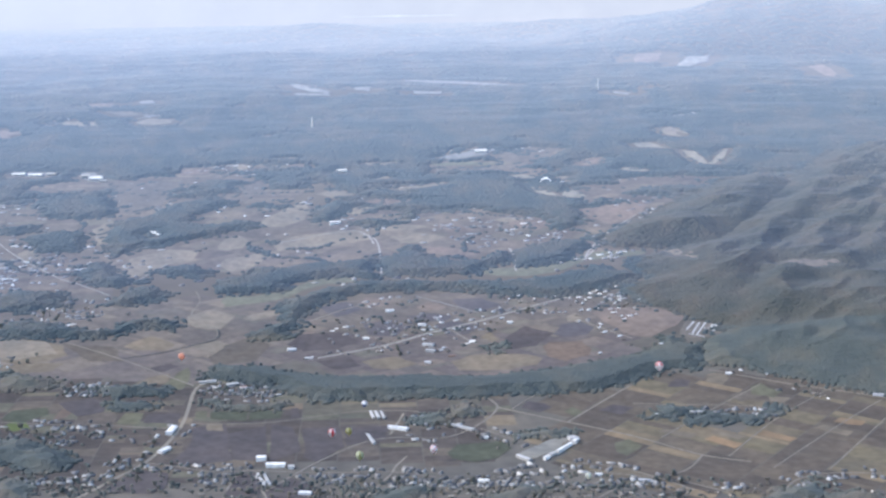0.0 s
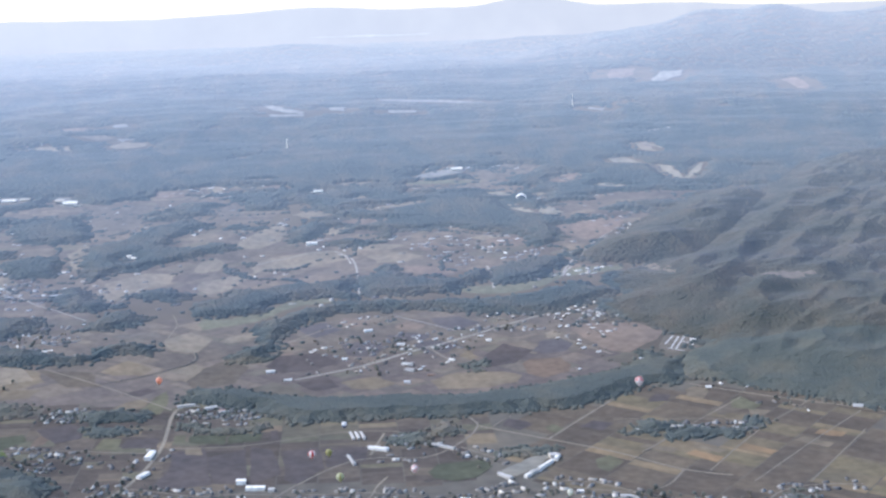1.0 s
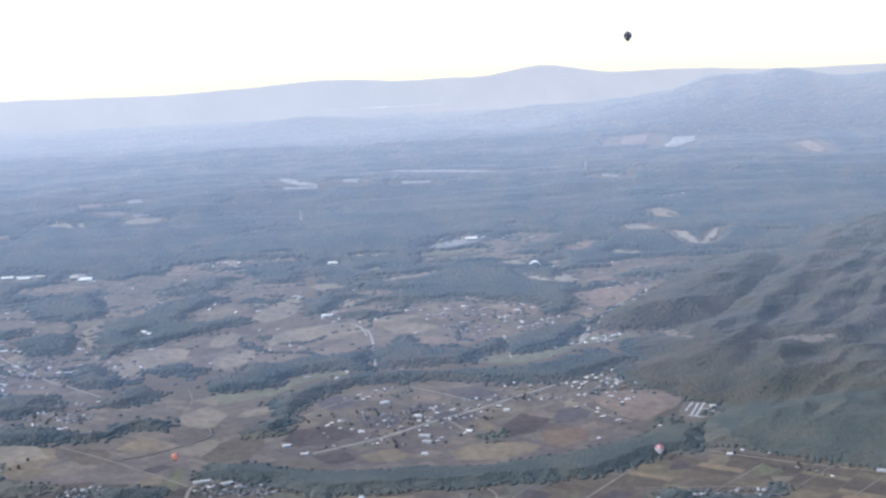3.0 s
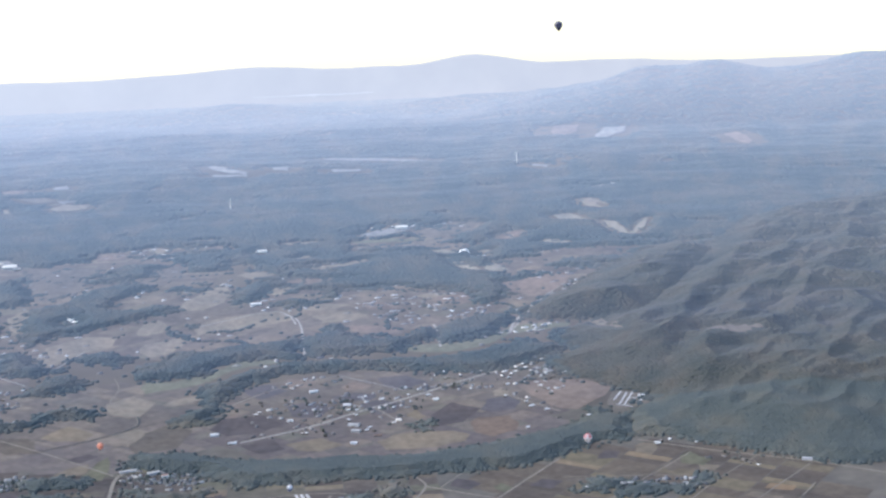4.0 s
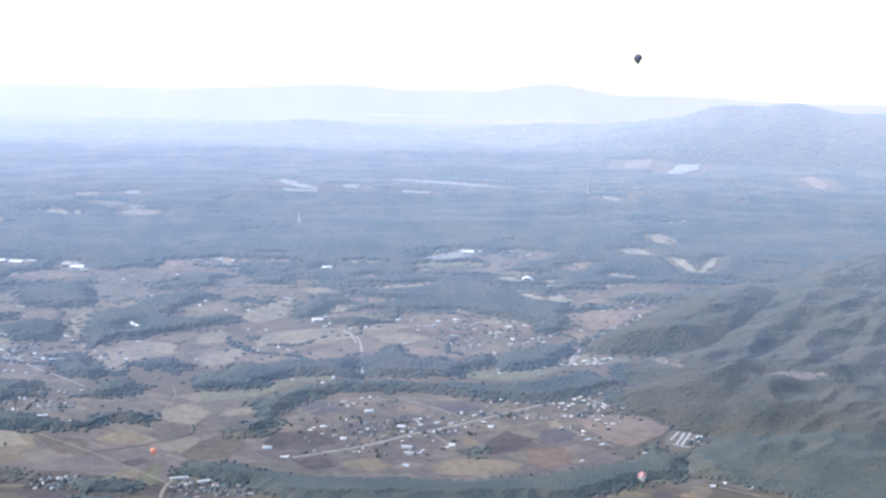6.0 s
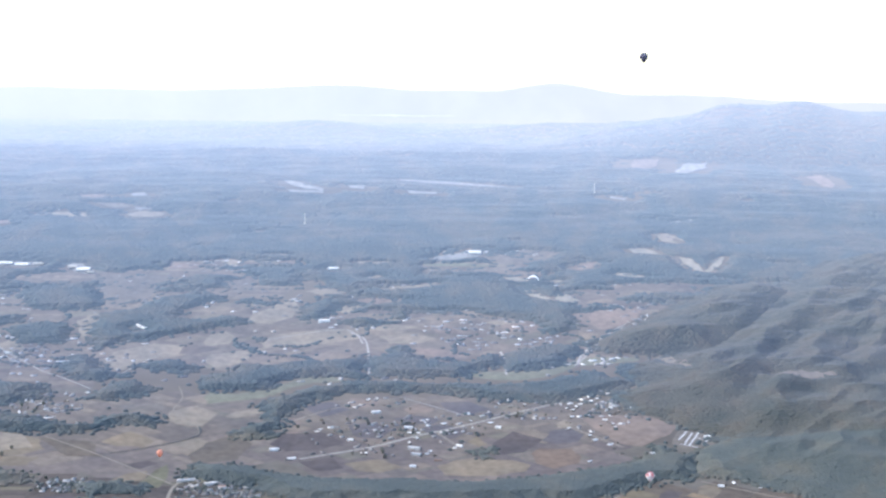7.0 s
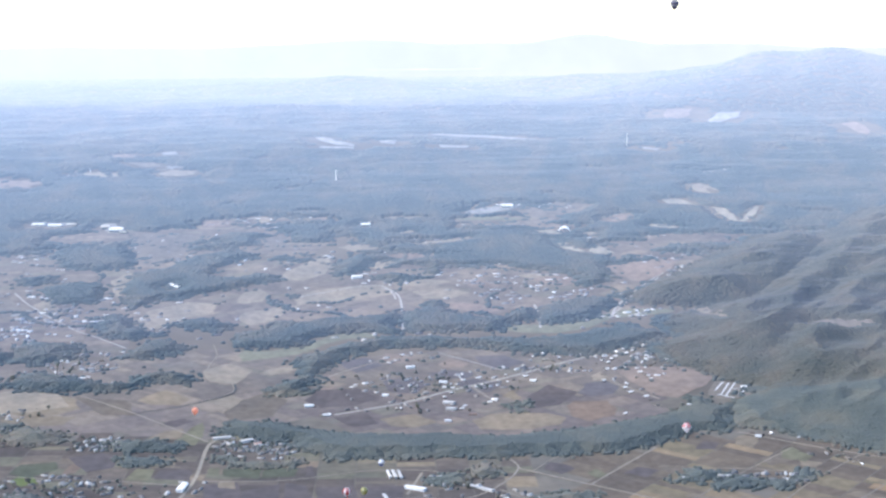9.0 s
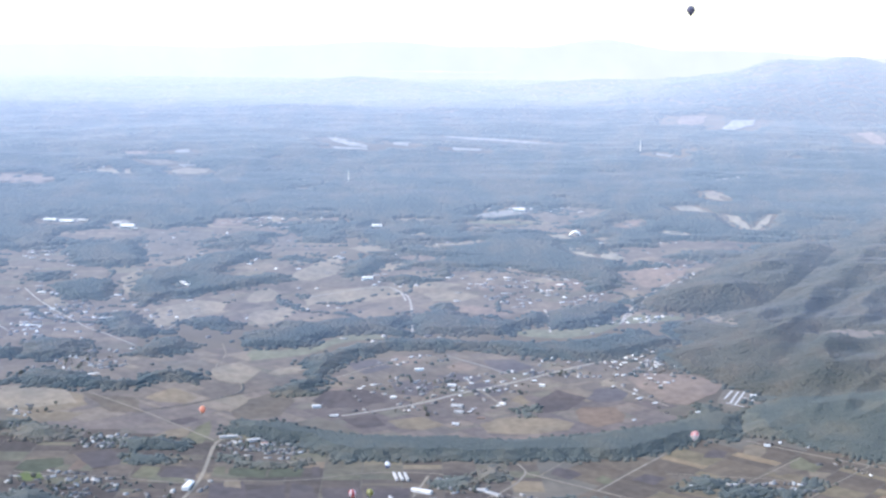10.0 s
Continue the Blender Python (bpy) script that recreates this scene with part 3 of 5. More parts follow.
building(-639, 5026, 37, 22, 4.9, 10, 0)
building(444, 3462, 14, 8, 3.5, 0, 0)
building(-1598, 4593, 16, 9, 3.5, 10, 0)
building(-1468, 4307, 15, 9, 4.2, 0, 0)
building(-963, 2482, 36, 18, 3.5, -20, 1)
building(-453, 2449, 16, 12, 7.0, 5, 0)
building(-423, 2416, 32, 12, 5.6, 0, 0)
building(-395, 2407, 10, 10, 4.9, 0, 1)
building(83, 2570, 14, 14, 6.3, 20, 1)
building(-70, 2579, 8, 6, 3.5, 0, 0)
building(686, 2861, 20, 10, 4.2, -15, 1)
building(420, 3028, 12, 6, 3.5, -10, 0)
building(-353, 2276, 20, 10, 4.2, -10, 0)
building(-69, 2340, 18, 8, 4.2, -10, 0)
building(192, 2346, 18, 9, 3.5, -12, 1)
building(120, 2374, 11, 8, 3.5, 0, 0)
# more roads
road(5.4, [(-1676, 4659), (-1536, 4414), (-1306, 4077), (-1208, 3967), (-1090, 3828)])
road(4.3, [(-1044, 3303), (-902, 3171), (-783, 3048), (-672, 2930)])
road(5.4, [(-1763, 4411), (-1583, 4125), (-1476, 3969)])
road(4.3, [(-1073, 3986), (-1049, 4201), (-1027, 4419)])
road(6.1, [(171, 4313), (199, 4425), (272, 4751), (362, 5056)])
road(4.3, [(-279, 3810), (-187, 3706), (-114, 3619)])
road(6.1, [(-764, 4630), (-580, 4856), (-507, 4777), (-465, 4601)])
road(2.4, [(241, 2584), (340, 2742), (471, 2944)])
road(2.4, [(207, 2803), (255, 2803)])
road(2.4, [(346, 2475), (465, 2705), (598, 2906)])
road(2.4, [(412, 2415), (563, 2652), (685, 2832)])
road(2.4, [(504, 2410), (664, 2706)])
road(2.4, [(-25, 2763), (29, 2884)])
# villages
village(-796, 2312, 70, 45, 10, 34)
village(-712, 2280, 60, 35, 10, 22)
village(491, 2300, 70, 40, 10, 6)
village(-1119, 3134, 60, 60, 10, 10)
village(-1435, 4270, 90, 110, 10, 26)
village(-1115, 3585, 80, 70, 10, 16)
village(-264, 2299, 301, 82, 6, 230)
village(117, 2313, 262, 60, -3, 150)
village(-658, 2360, 104, 89, 14, 70)
village(-876, 2896, 69, 53, 16, 38)
village(-563, 2888, 91, 51, 10, 45)
village(-864, 2596, 114, 72, 17, 40)
village(-177, 2677, 62, 43, 3, 18)
village(339, 2735, 115, 37, -7, 18)
village(-50, 2566, 70, 46, 1, 10)
village(-273, 3422, 198, 219, 4, 36)
village(185, 3655, 111, 156, -3, 27)
village(-353, 3729, 72, 61, 5, 7)
village(4, 3759, 71, 55, 0, 7)
village(568, 2898, 77, 33, -11, 8)
village(-750, 2597, 114, 71, 15, 12)
village(-178, 4953, 224, 385, 2, 40)
village(-100, 4783, 108, 197, 1, 14)
village(-522, 4999, 114, 168, 6, 10)
village(-1410, 4158, 98, 320, 18, 30)
village(-1827, 5514, 130, 306, 18, 24)
village(-1165, 3574, 99, 93, 17, 18)
village(458, 5420, 141, 250, -5, 24)
village(-1225, 5306, 144, 249, 12, 18)
village(-1169, 6523, 276, 204, 10, 40)
village(-169, 7111, 321, 189, 1, 46)
village(-2671, 8574, 203, 288, 17, 30)
village(43, 4669, 106, 146, -1, 12)
village(257, 4413, 49, 74, -3, 8)
village(-1611, 4666, 92, 223, 18, 18)
village(-1346, 6531, 151, 164, 11, 16)
village(288, 6639, 99, 165, -3, 16)
village(-503, 5939, 135, 134, 5, 8)
village(-1145, 3666, 97, 110, 17, 16)
village(-1210, 3440, 79, 49, 19, 10)
village(-1493, 3973, 106, 166, 21, 16)
village(-1304, 3837, 87, 76, 19, 10)
village(-1140, 4235, 64, 90, 15, 6)
village(-1083, 2977, 68, 47, 20, 18)
village(-857, 2894, 66, 43, 17, 26)
village(-20, 3632, 140, 34, 52, 24)
village(145, 3825, 125, 36, 46, 36)
village(-20, 3790, 70, 46, 40, 20)
village(-190, 3430, 150, 40, 50, 26)
village(240, 3700, 60, 90, 0, 18)
village(-260, 3480, 170, 110, 20, 30)
village(-330, 3760, 60, 50, 20, 12)
# masts
mast(-1151, 8190, 67)
mast(520, 10458, 85)
# zones
zone(370, 2654, 330, 386, -40.8, 104, 30, "paddy", 59.7)
zone(-384, 2648, 343, 215, 5.8, 70, 30, "dark")
zone(-908, 2634, 355, 351, 5.8, 70, 30, "dark")
zone(-853, 3388, 396, 407, -43.2, 95, 34, "dry")
zone(-167, 3418, 429, 427, 40.6, 64, 40, "mixed")
zone(-857, 4719, 575, 644, 60.4, 130, 48, "dry")
zone(-143, 5044, 469, 715, 60.4, 110, 45, "dry")
zone(-1578, 5319, 457, 1993, 14.8, 120, 50, "dry")
zone(176, 6196, 637, 885, 63.1, 150, 60, "dry")
zone(-1807, 6565, 872, 1233, -3.0, 170, 70, "dry")


def hilly(x, y):
    m = np.full(np.shape(x), -900.0)
    for corners in SLOPES:
        m = np.maximum(m, within(x, y, corners, 900.0))
    return m


def height(x, y):
    x, y = np.atleast_1d(np.asarray(x, float)), np.atleast_1d(np.asarray(y, float))
    d = np.hypot(x, y)
    deep = np.clip(hilly(x, y), 0, 900)
    # spurs that run down towards the plain, with valleys between
    lean, across = x - 0.35 * y, 0.45 * y
    spurs = 1 - np.abs(2 * rough(lean, across, 190, 11, 2) - 1) * 1.6
    rills = 1 - np.abs(2 * rough(lean, across, 80, 13, 2) - 1) * 1.4
    foot = np.clip(deep / 220, 0, 1)
    z = foot * foot * (3 - 2 * foot) * (12 + 27 * spurs + 9 * rills) + 18 * np.clip(deep / 800, 0, 1)
    z = np.maximum(z, 0)
    # rolling woods far out, then the ranges on the skyline
    az = np.degrees(np.arctan2(x, y))
    z = z + np.clip((d - 6500) / 4000, 0, 1) * np.exp(-np.maximum(d - 22000, 0) / 4000) * (80 * rough(x, y, 1300, 31, 3) + 34 * rough(x, y, 380, 37, 2))

    def bump(at, wide):
        return np.exp(-((az - at) / wide) ** 2)
    right = np.clip((az + 0.5) / 9.0, 0, 1)
    right = right * right * (3 - 2 * right)
    z = z + right * np.clip((d - 15000) / 4000, 0, 1) * (435 + 140 * bump(10.2, 1.3) + 90 * bump(15.8, 1.8) + 85 * bump(7.6, 1.1) + 220 * (rough(x, y, 1900, 47, 4) - 0.5)) * np.exp(-(np.maximum(d - 19500, 0) / 4000) ** 2)
    z = z + np.exp(-((d - 22500) / 1800) ** 2) * (150 * bump(-7.5, 2.6) + 100 * bump(1, 2.5) + 120 * (rough(x, y, 2200, 59, 3) - 0.4))
    far = np.exp(-((d - 39500) / 3600) ** 2)
    z = z + far * (470 + 330 * bump(1.3, 2.0) + 200 * bump(-6.8, 3.2) + 170 * bump(6.2, 2.6) + 90 * bump(-2.2, 1.2) + 130 * bump(-16, 5) + 110 * (rough(x, y, 4500, 53, 2) - 0.5) + 90 * (rough(x, y, 1500, 57, 3) - 0.5))
    return np.maximum(z, 0)


def wooded(x, y):
    """Metres from the edge of the trees, above 0 where trees stand."""
    x, y = np.asarray(x, float), np.asarray(y, float)
    d = np.hypot(x, y)
    jag = (rough(x, y, 60, 71, 3) - 0.5) * 54 + (rough(x, y, 24, 73, 2) - 0.5) * 24
    jag = jag * np.clip(d / 4000, 0.7, 2.5)
    m = hilly(x, y)
    for corners in GROVES:
        m = np.maximum(m, within(x, y, corners))
    wild = (np.clip((d - 4900) / 2400, 0, 1) - 0.56) * 260 + (rough(x, y, 300, 83, 3) - 0.5) * 420 + (rough(x, y, 1500, 87, 2) - 0.5) * 200
    wild = np.where((d < 3700) | ((d < 5200) & (x > -0.36 * y)), -400, wild)
    for cx, cy, rx, ry, rot, _ in VILLAGES:
        if cy > SPLIT:
            wild = np.where(inside(x, y, cx, cy, rx, ry, rot) + jag / 40 > 0.25, np.minimum(wild, -12), wild)
    m = np.maximum(m, wild) + jag
    for tone, corners in PLOTS:
        if corners[0][1] > 3150:
            m = np.minimum(m, -within(x, y, corners) - max(0.0, corners[0][1] - 5000) * 0.02)
    for cx, cy, rx, ry, rot, _ in CLEARINGS:
        m = np.where(inside(x, y, cx, cy, rx, ry, rot) + jag / 30 > -0.3, -60, m)
    for cx, cy, w, *_ in BUILDINGS:
        if cy > SPLIT:
            m = np.minimum(m, np.hypot(x - cx, (y - cy + 45) * 0.5) - w - 12)
    for w, pts, _ in ROADS:
        for (x0, y0), (x1, y1) in zip(pts, pts[1:]):
            m = np.minimum(m, off_line(x, y, x0, y0, x1, y1) - w * 0.5 - 4)
    return m


# ---- materials ----
def shader(name, rough_value=0.9, specular=0.2):
    mat = bpy.data.materials.new(name)
    mat.use_nodes = True
    nodes, links = mat.node_tree.nodes, mat.node_tree.links
    b = nodes["Principled BSDF"]
    b.inputs["Roughness"].default_value = rough_value
    b.inputs["Specular IOR Level"].default_value = specular
    return mat, nodes, links, b


def noise_node(nodes, links, scale, detail=3.0, vector=None):
    n = nodes.new("ShaderNodeTexNoise")
    n.inputs["Scale"].default_value, n.inputs["Detail"].default_value = scale, detail
    links.new(vector, n.inputs["Vector"])
    return n.outputs["Fac"]


def ramp_node(nodes, links, fac, stops):
    r = nodes.new("ShaderNodeValToRGB")
    while len(r.color_ramp.elements) < len(stops):
        r.color_ramp.elements.new(0.5)
    for e, (at, c) in zip(r.color_ramp.elements, stops):
        e.position, e.color = at, (*c, 1)
    links.new(fac, r.inputs["Fac"])
    return r.outputs["Color"]


def mix_node(nodes, links, fac, a, b, how="MIX"):
    m = nodes.new("ShaderNodeMix")
    m.data_type, m.blend_type = "RGBA", how
    if isinstance(fac, float):
        m.inputs[0].default_value = fac
    else:
        links.new(fac, m.inputs[0])
    links.new(a, m.inputs[6])
    links.new(b, m.inputs[7])
    return m.outputs[2]


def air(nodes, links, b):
    """Paints haze into a far material as emission that grows towards the skyline."""
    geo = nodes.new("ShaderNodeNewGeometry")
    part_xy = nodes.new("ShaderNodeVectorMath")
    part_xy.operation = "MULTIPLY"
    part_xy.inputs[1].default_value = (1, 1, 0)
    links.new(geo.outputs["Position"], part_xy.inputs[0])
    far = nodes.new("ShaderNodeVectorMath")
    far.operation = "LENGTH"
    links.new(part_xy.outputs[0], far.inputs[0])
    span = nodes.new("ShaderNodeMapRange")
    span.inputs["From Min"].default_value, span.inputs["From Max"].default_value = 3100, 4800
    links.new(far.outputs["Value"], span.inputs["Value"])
    c = ramp_node(nodes, links, span.outputs[0], HAZE_GLOW)
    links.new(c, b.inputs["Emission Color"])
    # painted haze made stronger on the sun's side
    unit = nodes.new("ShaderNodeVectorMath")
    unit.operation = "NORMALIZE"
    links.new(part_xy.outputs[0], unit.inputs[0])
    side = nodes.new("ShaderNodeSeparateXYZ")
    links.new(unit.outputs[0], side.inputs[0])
    haze_gain = nodes.new("ShaderNodeMath")
    haze_gain.operation = "MULTIPLY_ADD"
    links.new(side.outputs["X"], haze_gain.inputs[0])
    haze_gain.inputs[1].default_value, haze_gain.inputs[2].default_value = -0.15, 0.425
    links.new(haze_gain.outputs[0], b.inputs["Emission Strength"])


# painted haze: emission colour by distance, faint to near white
HAZE_GLOW = [(0.0088, (0.001, 0.0015, 0.003)), (0.0735, (0.014, 0.0185, 0.031)), (0.1559, (0.028, 0.0365, 0.062)), (0.2276, (0.041, 0.054, 0.096)), (0.2706, (0.048, 0.0643, 0.1149)), (0.3522, (0.0494, 0.0662, 0.1091)), (0.5661, (0.0927, 0.1254, 0.203)), (0.7511, (0.1501, 0.2014, 0.3188)), (0.8871, (0.2765, 0.3484, 0.5253)), (0.9217, (0.4128, 0.4896, 0.6912)), (0.9418, (0.4416, 0.5184, 0.7104)), (0.9559, (0.4656, 0.5376, 0.7248)), (0.9735, (0.54, 0.61, 0.785)), (0.9941, (0.58, 0.645, 0.8))]


def foliage(name, distant=False, cedar=False, oak=False):
    """Green and autumn-brown stands, each crown a little different."""
    mat, nodes, links, b = shader(name, 0.85, 0.25)
    geo = nodes.new("ShaderNodeNewGeometry")
    stand = noise_node(nodes, links, 0.011 if distant else 0.009, 5, geo.outputs["Position"])
    fine = noise_node(nodes, links, 0.09, 3, geo.outputs["Position"])
    # far tones: bluer, haze put into the leaf colour
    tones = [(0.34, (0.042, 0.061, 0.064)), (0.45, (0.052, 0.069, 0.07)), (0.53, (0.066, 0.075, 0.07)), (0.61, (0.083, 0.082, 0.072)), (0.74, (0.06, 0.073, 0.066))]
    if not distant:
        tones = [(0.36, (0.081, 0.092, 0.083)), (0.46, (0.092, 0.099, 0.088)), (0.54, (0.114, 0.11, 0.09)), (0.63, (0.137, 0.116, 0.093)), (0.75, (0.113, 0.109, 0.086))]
    if cedar:
        tones = [(0.36, (0.061, 0.074, 0.072)), (0.52, (0.071, 0.083, 0.078)), (0.64, (0.091, 0.093, 0.08)), (0.76, (0.076, 0.084, 0.074))]
    if oak:
        tones = [(0.34, (0.044, 0.051, 0.045)), (0.44, (0.058, 0.06, 0.05)), (0.52, (0.066, 0.066, 0.054)), (0.61, (0.079, 0.071, 0.056)), (0.74, (0.059, 0.06, 0.048))]
    hue = ramp_node(nodes, links, stand, tones)
    each = ramp_node(nodes, links, geo.outputs["Random Per Island"], [(0.0, (0.95, 0.955, 0.96)), (0.5, (1.0, 1.0, 1.0)), (0.9, (1.03, 1.02, 1.0)), (1.0, (1.08, 1.04, 0.97))])
    grain = ramp_node(nodes, links, fine, [(0.3, (0.9, 0.9, 0.9)), (0.7, (1.08, 1.08, 1.08))])
    c = mix_node(nodes, links, 1.0, hue, each, "MULTIPLY")
    c = mix_node(nodes, links, 1.0, c, grain, "MULTIPLY")
    links.new(c, b.inputs["Base Color"])
    # faint cool sheen, put in as a haze lift at grazing angles
    b.inputs["Sheen Weight"].default_value, b.inputs["Sheen Roughness"].default_value = 0.08 if distant else 0.05, 0.6
    b.inputs["Sheen Tint"].default_value = (0.9, 0.93, 1.0, 1)
    # haze put into the emission of far stands
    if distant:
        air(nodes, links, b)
    return mat


def varied(name, stops, own="island", coarse=0.004, fine=0.05, rough_value=0.9, sheen=0.0, specular=0.2, distant=False):
    """A colour for each piece, with stains at two sizes laid over it."""
    mat, nodes, links, b = shader(name, rough_value, specular)
    geo = nodes.new("ShaderNodeNewGeometry")
    if own == "island":
        pick = geo.outputs["Random Per Island"]
    else:
        pick = nodes.new("ShaderNodeObjectInfo").outputs["Random"]
    big = noise_node(nodes, links, coarse, 3, geo.outputs["Position"])
    small = noise_node(nodes, links, fine, 4, geo.outputs["Position"])
    base = ramp_node(nodes, links, pick, stops)
    patch = ramp_node(nodes, links, big, [(0.3, (0.8, 0.82, 0.86)), (0.7, (1.14, 1.1, 1.05))])
    grain = ramp_node(nodes, links, small, [(0.3, (0.8, 0.8, 0.8)), (0.7, (1.15, 1.15, 1.15))])
    c = mix_node(nodes, links, 1.0, base, patch, "MULTIPLY")
    c = mix_node(nodes, links, 1.0, c, grain, "MULTIPLY")
    links.new(c, b.inputs["Base Color"])
    # pale blue sheen imitates some haze where the land is seen at a slant
    if sheen:
        b.inputs["Sheen Weight"].default_value = sheen
        b.inputs["Sheen Roughness"].default_value = 0.5
        b.inputs["Sheen Tint"].default_value = (0.84, 0.87, 1.0, 1)
    # haze put into the emission of far pieces
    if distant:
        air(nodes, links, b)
    return mat


FIELD_TONES = [(0.0, (0.088, 0.074, 0.066)), (0.35, (0.108, 0.09, 0.078)), (0.62, (0.132, 0.11, 0.088)), (0.82, (0.165, 0.136, 0.1)), (0.93, (0.215, 0.175, 0.122)), (1.0, (0.112, 0.118, 0.08))]
DARK_TONES = [(0.0, (0.08, 0.067, 0.061)), (0.4, (0.102, 0.085, 0.075)), (0.64, (0.126, 0.105, 0.089)), (0.78, (0.15, 0.122, 0.095)), (0.86, (0.118, 0.112, 0.087)), (0.93, (0.145, 0.134, 0.098)), (0.97, (0.227, 0.17, 0.122)), (1.0, (0.211, 0.175, 0.13))]
MIXED_TONES = [(0.0, (0.08, 0.07, 0.068)), (0.35, (0.103, 0.09, 0.084)), (0.55, (0.14, 0.119, 0.102)), (0.72, (0.18, 0.148, 0.118)), (0.84, (0.215, 0.172, 0.128)), (0.92, (0.13, 0.135, 0.098)), (1.0, (0.09, 0.079, 0.078))]
PADDY_TONES = [(0.0, (0.095, 0.078, 0.065)), (0.4, (0.117, 0.095, 0.077)), (0.7, (0.138, 0.112, 0.086)), (0.86, (0.16, 0.135, 0.089)), (0.95, (0.205, 0.159, 0.107)), (1.0, (0.243, 0.18, 0.118))]
M_GROUND = varied("dry_grassland", [(0.0, (0.124, 0.109, 0.09)), (1.0, (0.124, 0.109, 0.09))], coarse=0.006, fine=0.03, sheen=0.05)
M_WOOD = foliage("mixed_woodland")
M_CEDAR = foliage("cedar_stands", cedar=True)
M_FIELDS = {look_of: [varied(look_of + "_field_" + own, stops, own=own, coarse=0.011, fine=0.06, sheen=dict(paddy=0.0, dark=0.0, mixed=0.04, dry=0.05)[look_of]) for own in ("island", "object")]
            for look_of, stops in (("dry", [(at, (0.08 + 0.6 * c[0], 0.066 + 0.6 * c[1], 0.062 + 0.6 * c[2])) for at, c in FIELD_TONES]), ("dark", DARK_TONES), ("paddy", PADDY_TONES), ("mixed", [(at, (0.08 + 0.5 * c[0], 0.064 + 0.5 * c[1], 0.06 + 0.5 * c[2])) for at, c in MIXED_TONES]))}
M_ROAD = varied("worn_asphalt", [(0.0, (0.235, 0.205, 0.165)), (1.0, (0.275, 0.242, 0.2))], coarse=0.01, fine=0.1)
M_STREET = varied("pale_street", [(0.0, (0.305, 0.28, 0.245)), (1.0, (0.345, 0.32, 0.285))], coarse=0.01, fine=0.1)
# far roads: paler, with painted haze as emission
M_FAR_ROAD = varied("hazed_road", [(0.0, (0.29, 0.27, 0.245)), (1.0, (0.33, 0.31, 0.285))], coarse=0.01, fine=0.1, distant=True)
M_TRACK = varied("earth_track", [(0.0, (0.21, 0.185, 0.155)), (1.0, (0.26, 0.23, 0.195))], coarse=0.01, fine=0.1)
# far land: own tones, with painted haze as emission
M_FAR_GROUND = varied("hazed_grassland", [(0.0, (0.122, 0.1, 0.076)), (1.0, (0.122, 0.1, 0.076))], coarse=0.003, fine=0.008, sheen=0.08, distant=True)
M_FAR_WOOD = foliage("hazed_woodland", True)
M_FAR_OAK = foliage("hazed_oak_slopes", True, oak=True)
M_FAR_FIELD = varied("hazed_soil", [(at, (0.091 + 0.45 * c[0], 0.073 + 0.45 * c[1], 0.058 + 0.45 * c[2])) for at, c in MIXED_TONES], coarse=0.01, fine=0.06, sheen=0.06, distant=True)
M_WATER = shader("stream_water", 0.5, 0.15)[0]
M_WATER.node_tree.nodes["Principled BSDF"].inputs["Base Color"].default_value = (0.055, 0.056, 0.055, 1)
M_WALL = varied("house_plaster", [(0.0, (0.107, 0.091, 0.078)), (0.4, (0.156, 0.135, 0.114)), (0.78, (0.221, 0.194, 0.162)), (0.92, (0.394, 0.35, 0.291)), (1.0, (0.139, 0.106, 0.082))], own="object", fine=0.3)
ROOF_TONES = [(0.0, (0.078, 0.069, 0.062)), (0.3, (0.109, 0.097, 0.087)), (0.55, (0.156, 0.138, 0.119)), (0.78, (0.211, 0.185, 0.155)), (0.9, (0.281, 0.246, 0.205)), (0.94, (0.468, 0.414, 0.342)), (0.97, (0.562, 0.5, 0.41)), (1.0, (0.203, 0.114, 0.081))]
M_ROOF = varied("roof_tiles", ROOF_TONES, own="object", fine=0.3, rough_value=0.55)
HOUSE_TONES = [(0.0, (0.15, 0.15, 0.155)), (0.35, (0.24, 0.235, 0.235)), (0.6, (0.36, 0.345, 0.33)), (0.84, (0.48, 0.465, 0.44)), (0.92, (0.68, 0.66, 0.62)), (1.0, (0.78, 0.76, 0.72))]
# far roofs: full tones plus haze painted as emission; near ones cut to 0.72
M_HOUSES, M_FAR_HOUSES = [varied("hazed_roofs" if far else "hamlet_roofs", [(at, tuple((1 if far else 0.72) * k for k in c)) for at, c in HOUSE_TONES], fine=0.3, rough_value=0.6, distant=far) for far in (False, True)]
M_GLASS = shader("window_glass", 0.1, 0.5)[0]
M_GLASS.node_tree.nodes["Principled BSDF"].inputs["Base Color"].default_value = (0.06, 0.07, 0.08, 1)
M_PALE = varied("grey_sheet_metal", [(0.0, (0.44, 0.43, 0.41)), (1.0, (0.52, 0.5, 0.48))], own="object", fine=0.2, rough_value=0.5)
M_RUST = varied("reddish_sheet_metal", [(0.0, (0.4, 0.26, 0.22)), (1.0, (0.45, 0.3, 0.25))], own="object", fine=0.2, rough_value=0.6)
M_WHITE = varied("white_paint", [(0.0, (0.76, 0.74, 0.7)), (1.0, (0.8, 0.78, 0.74))], own="object", fine=0.2)


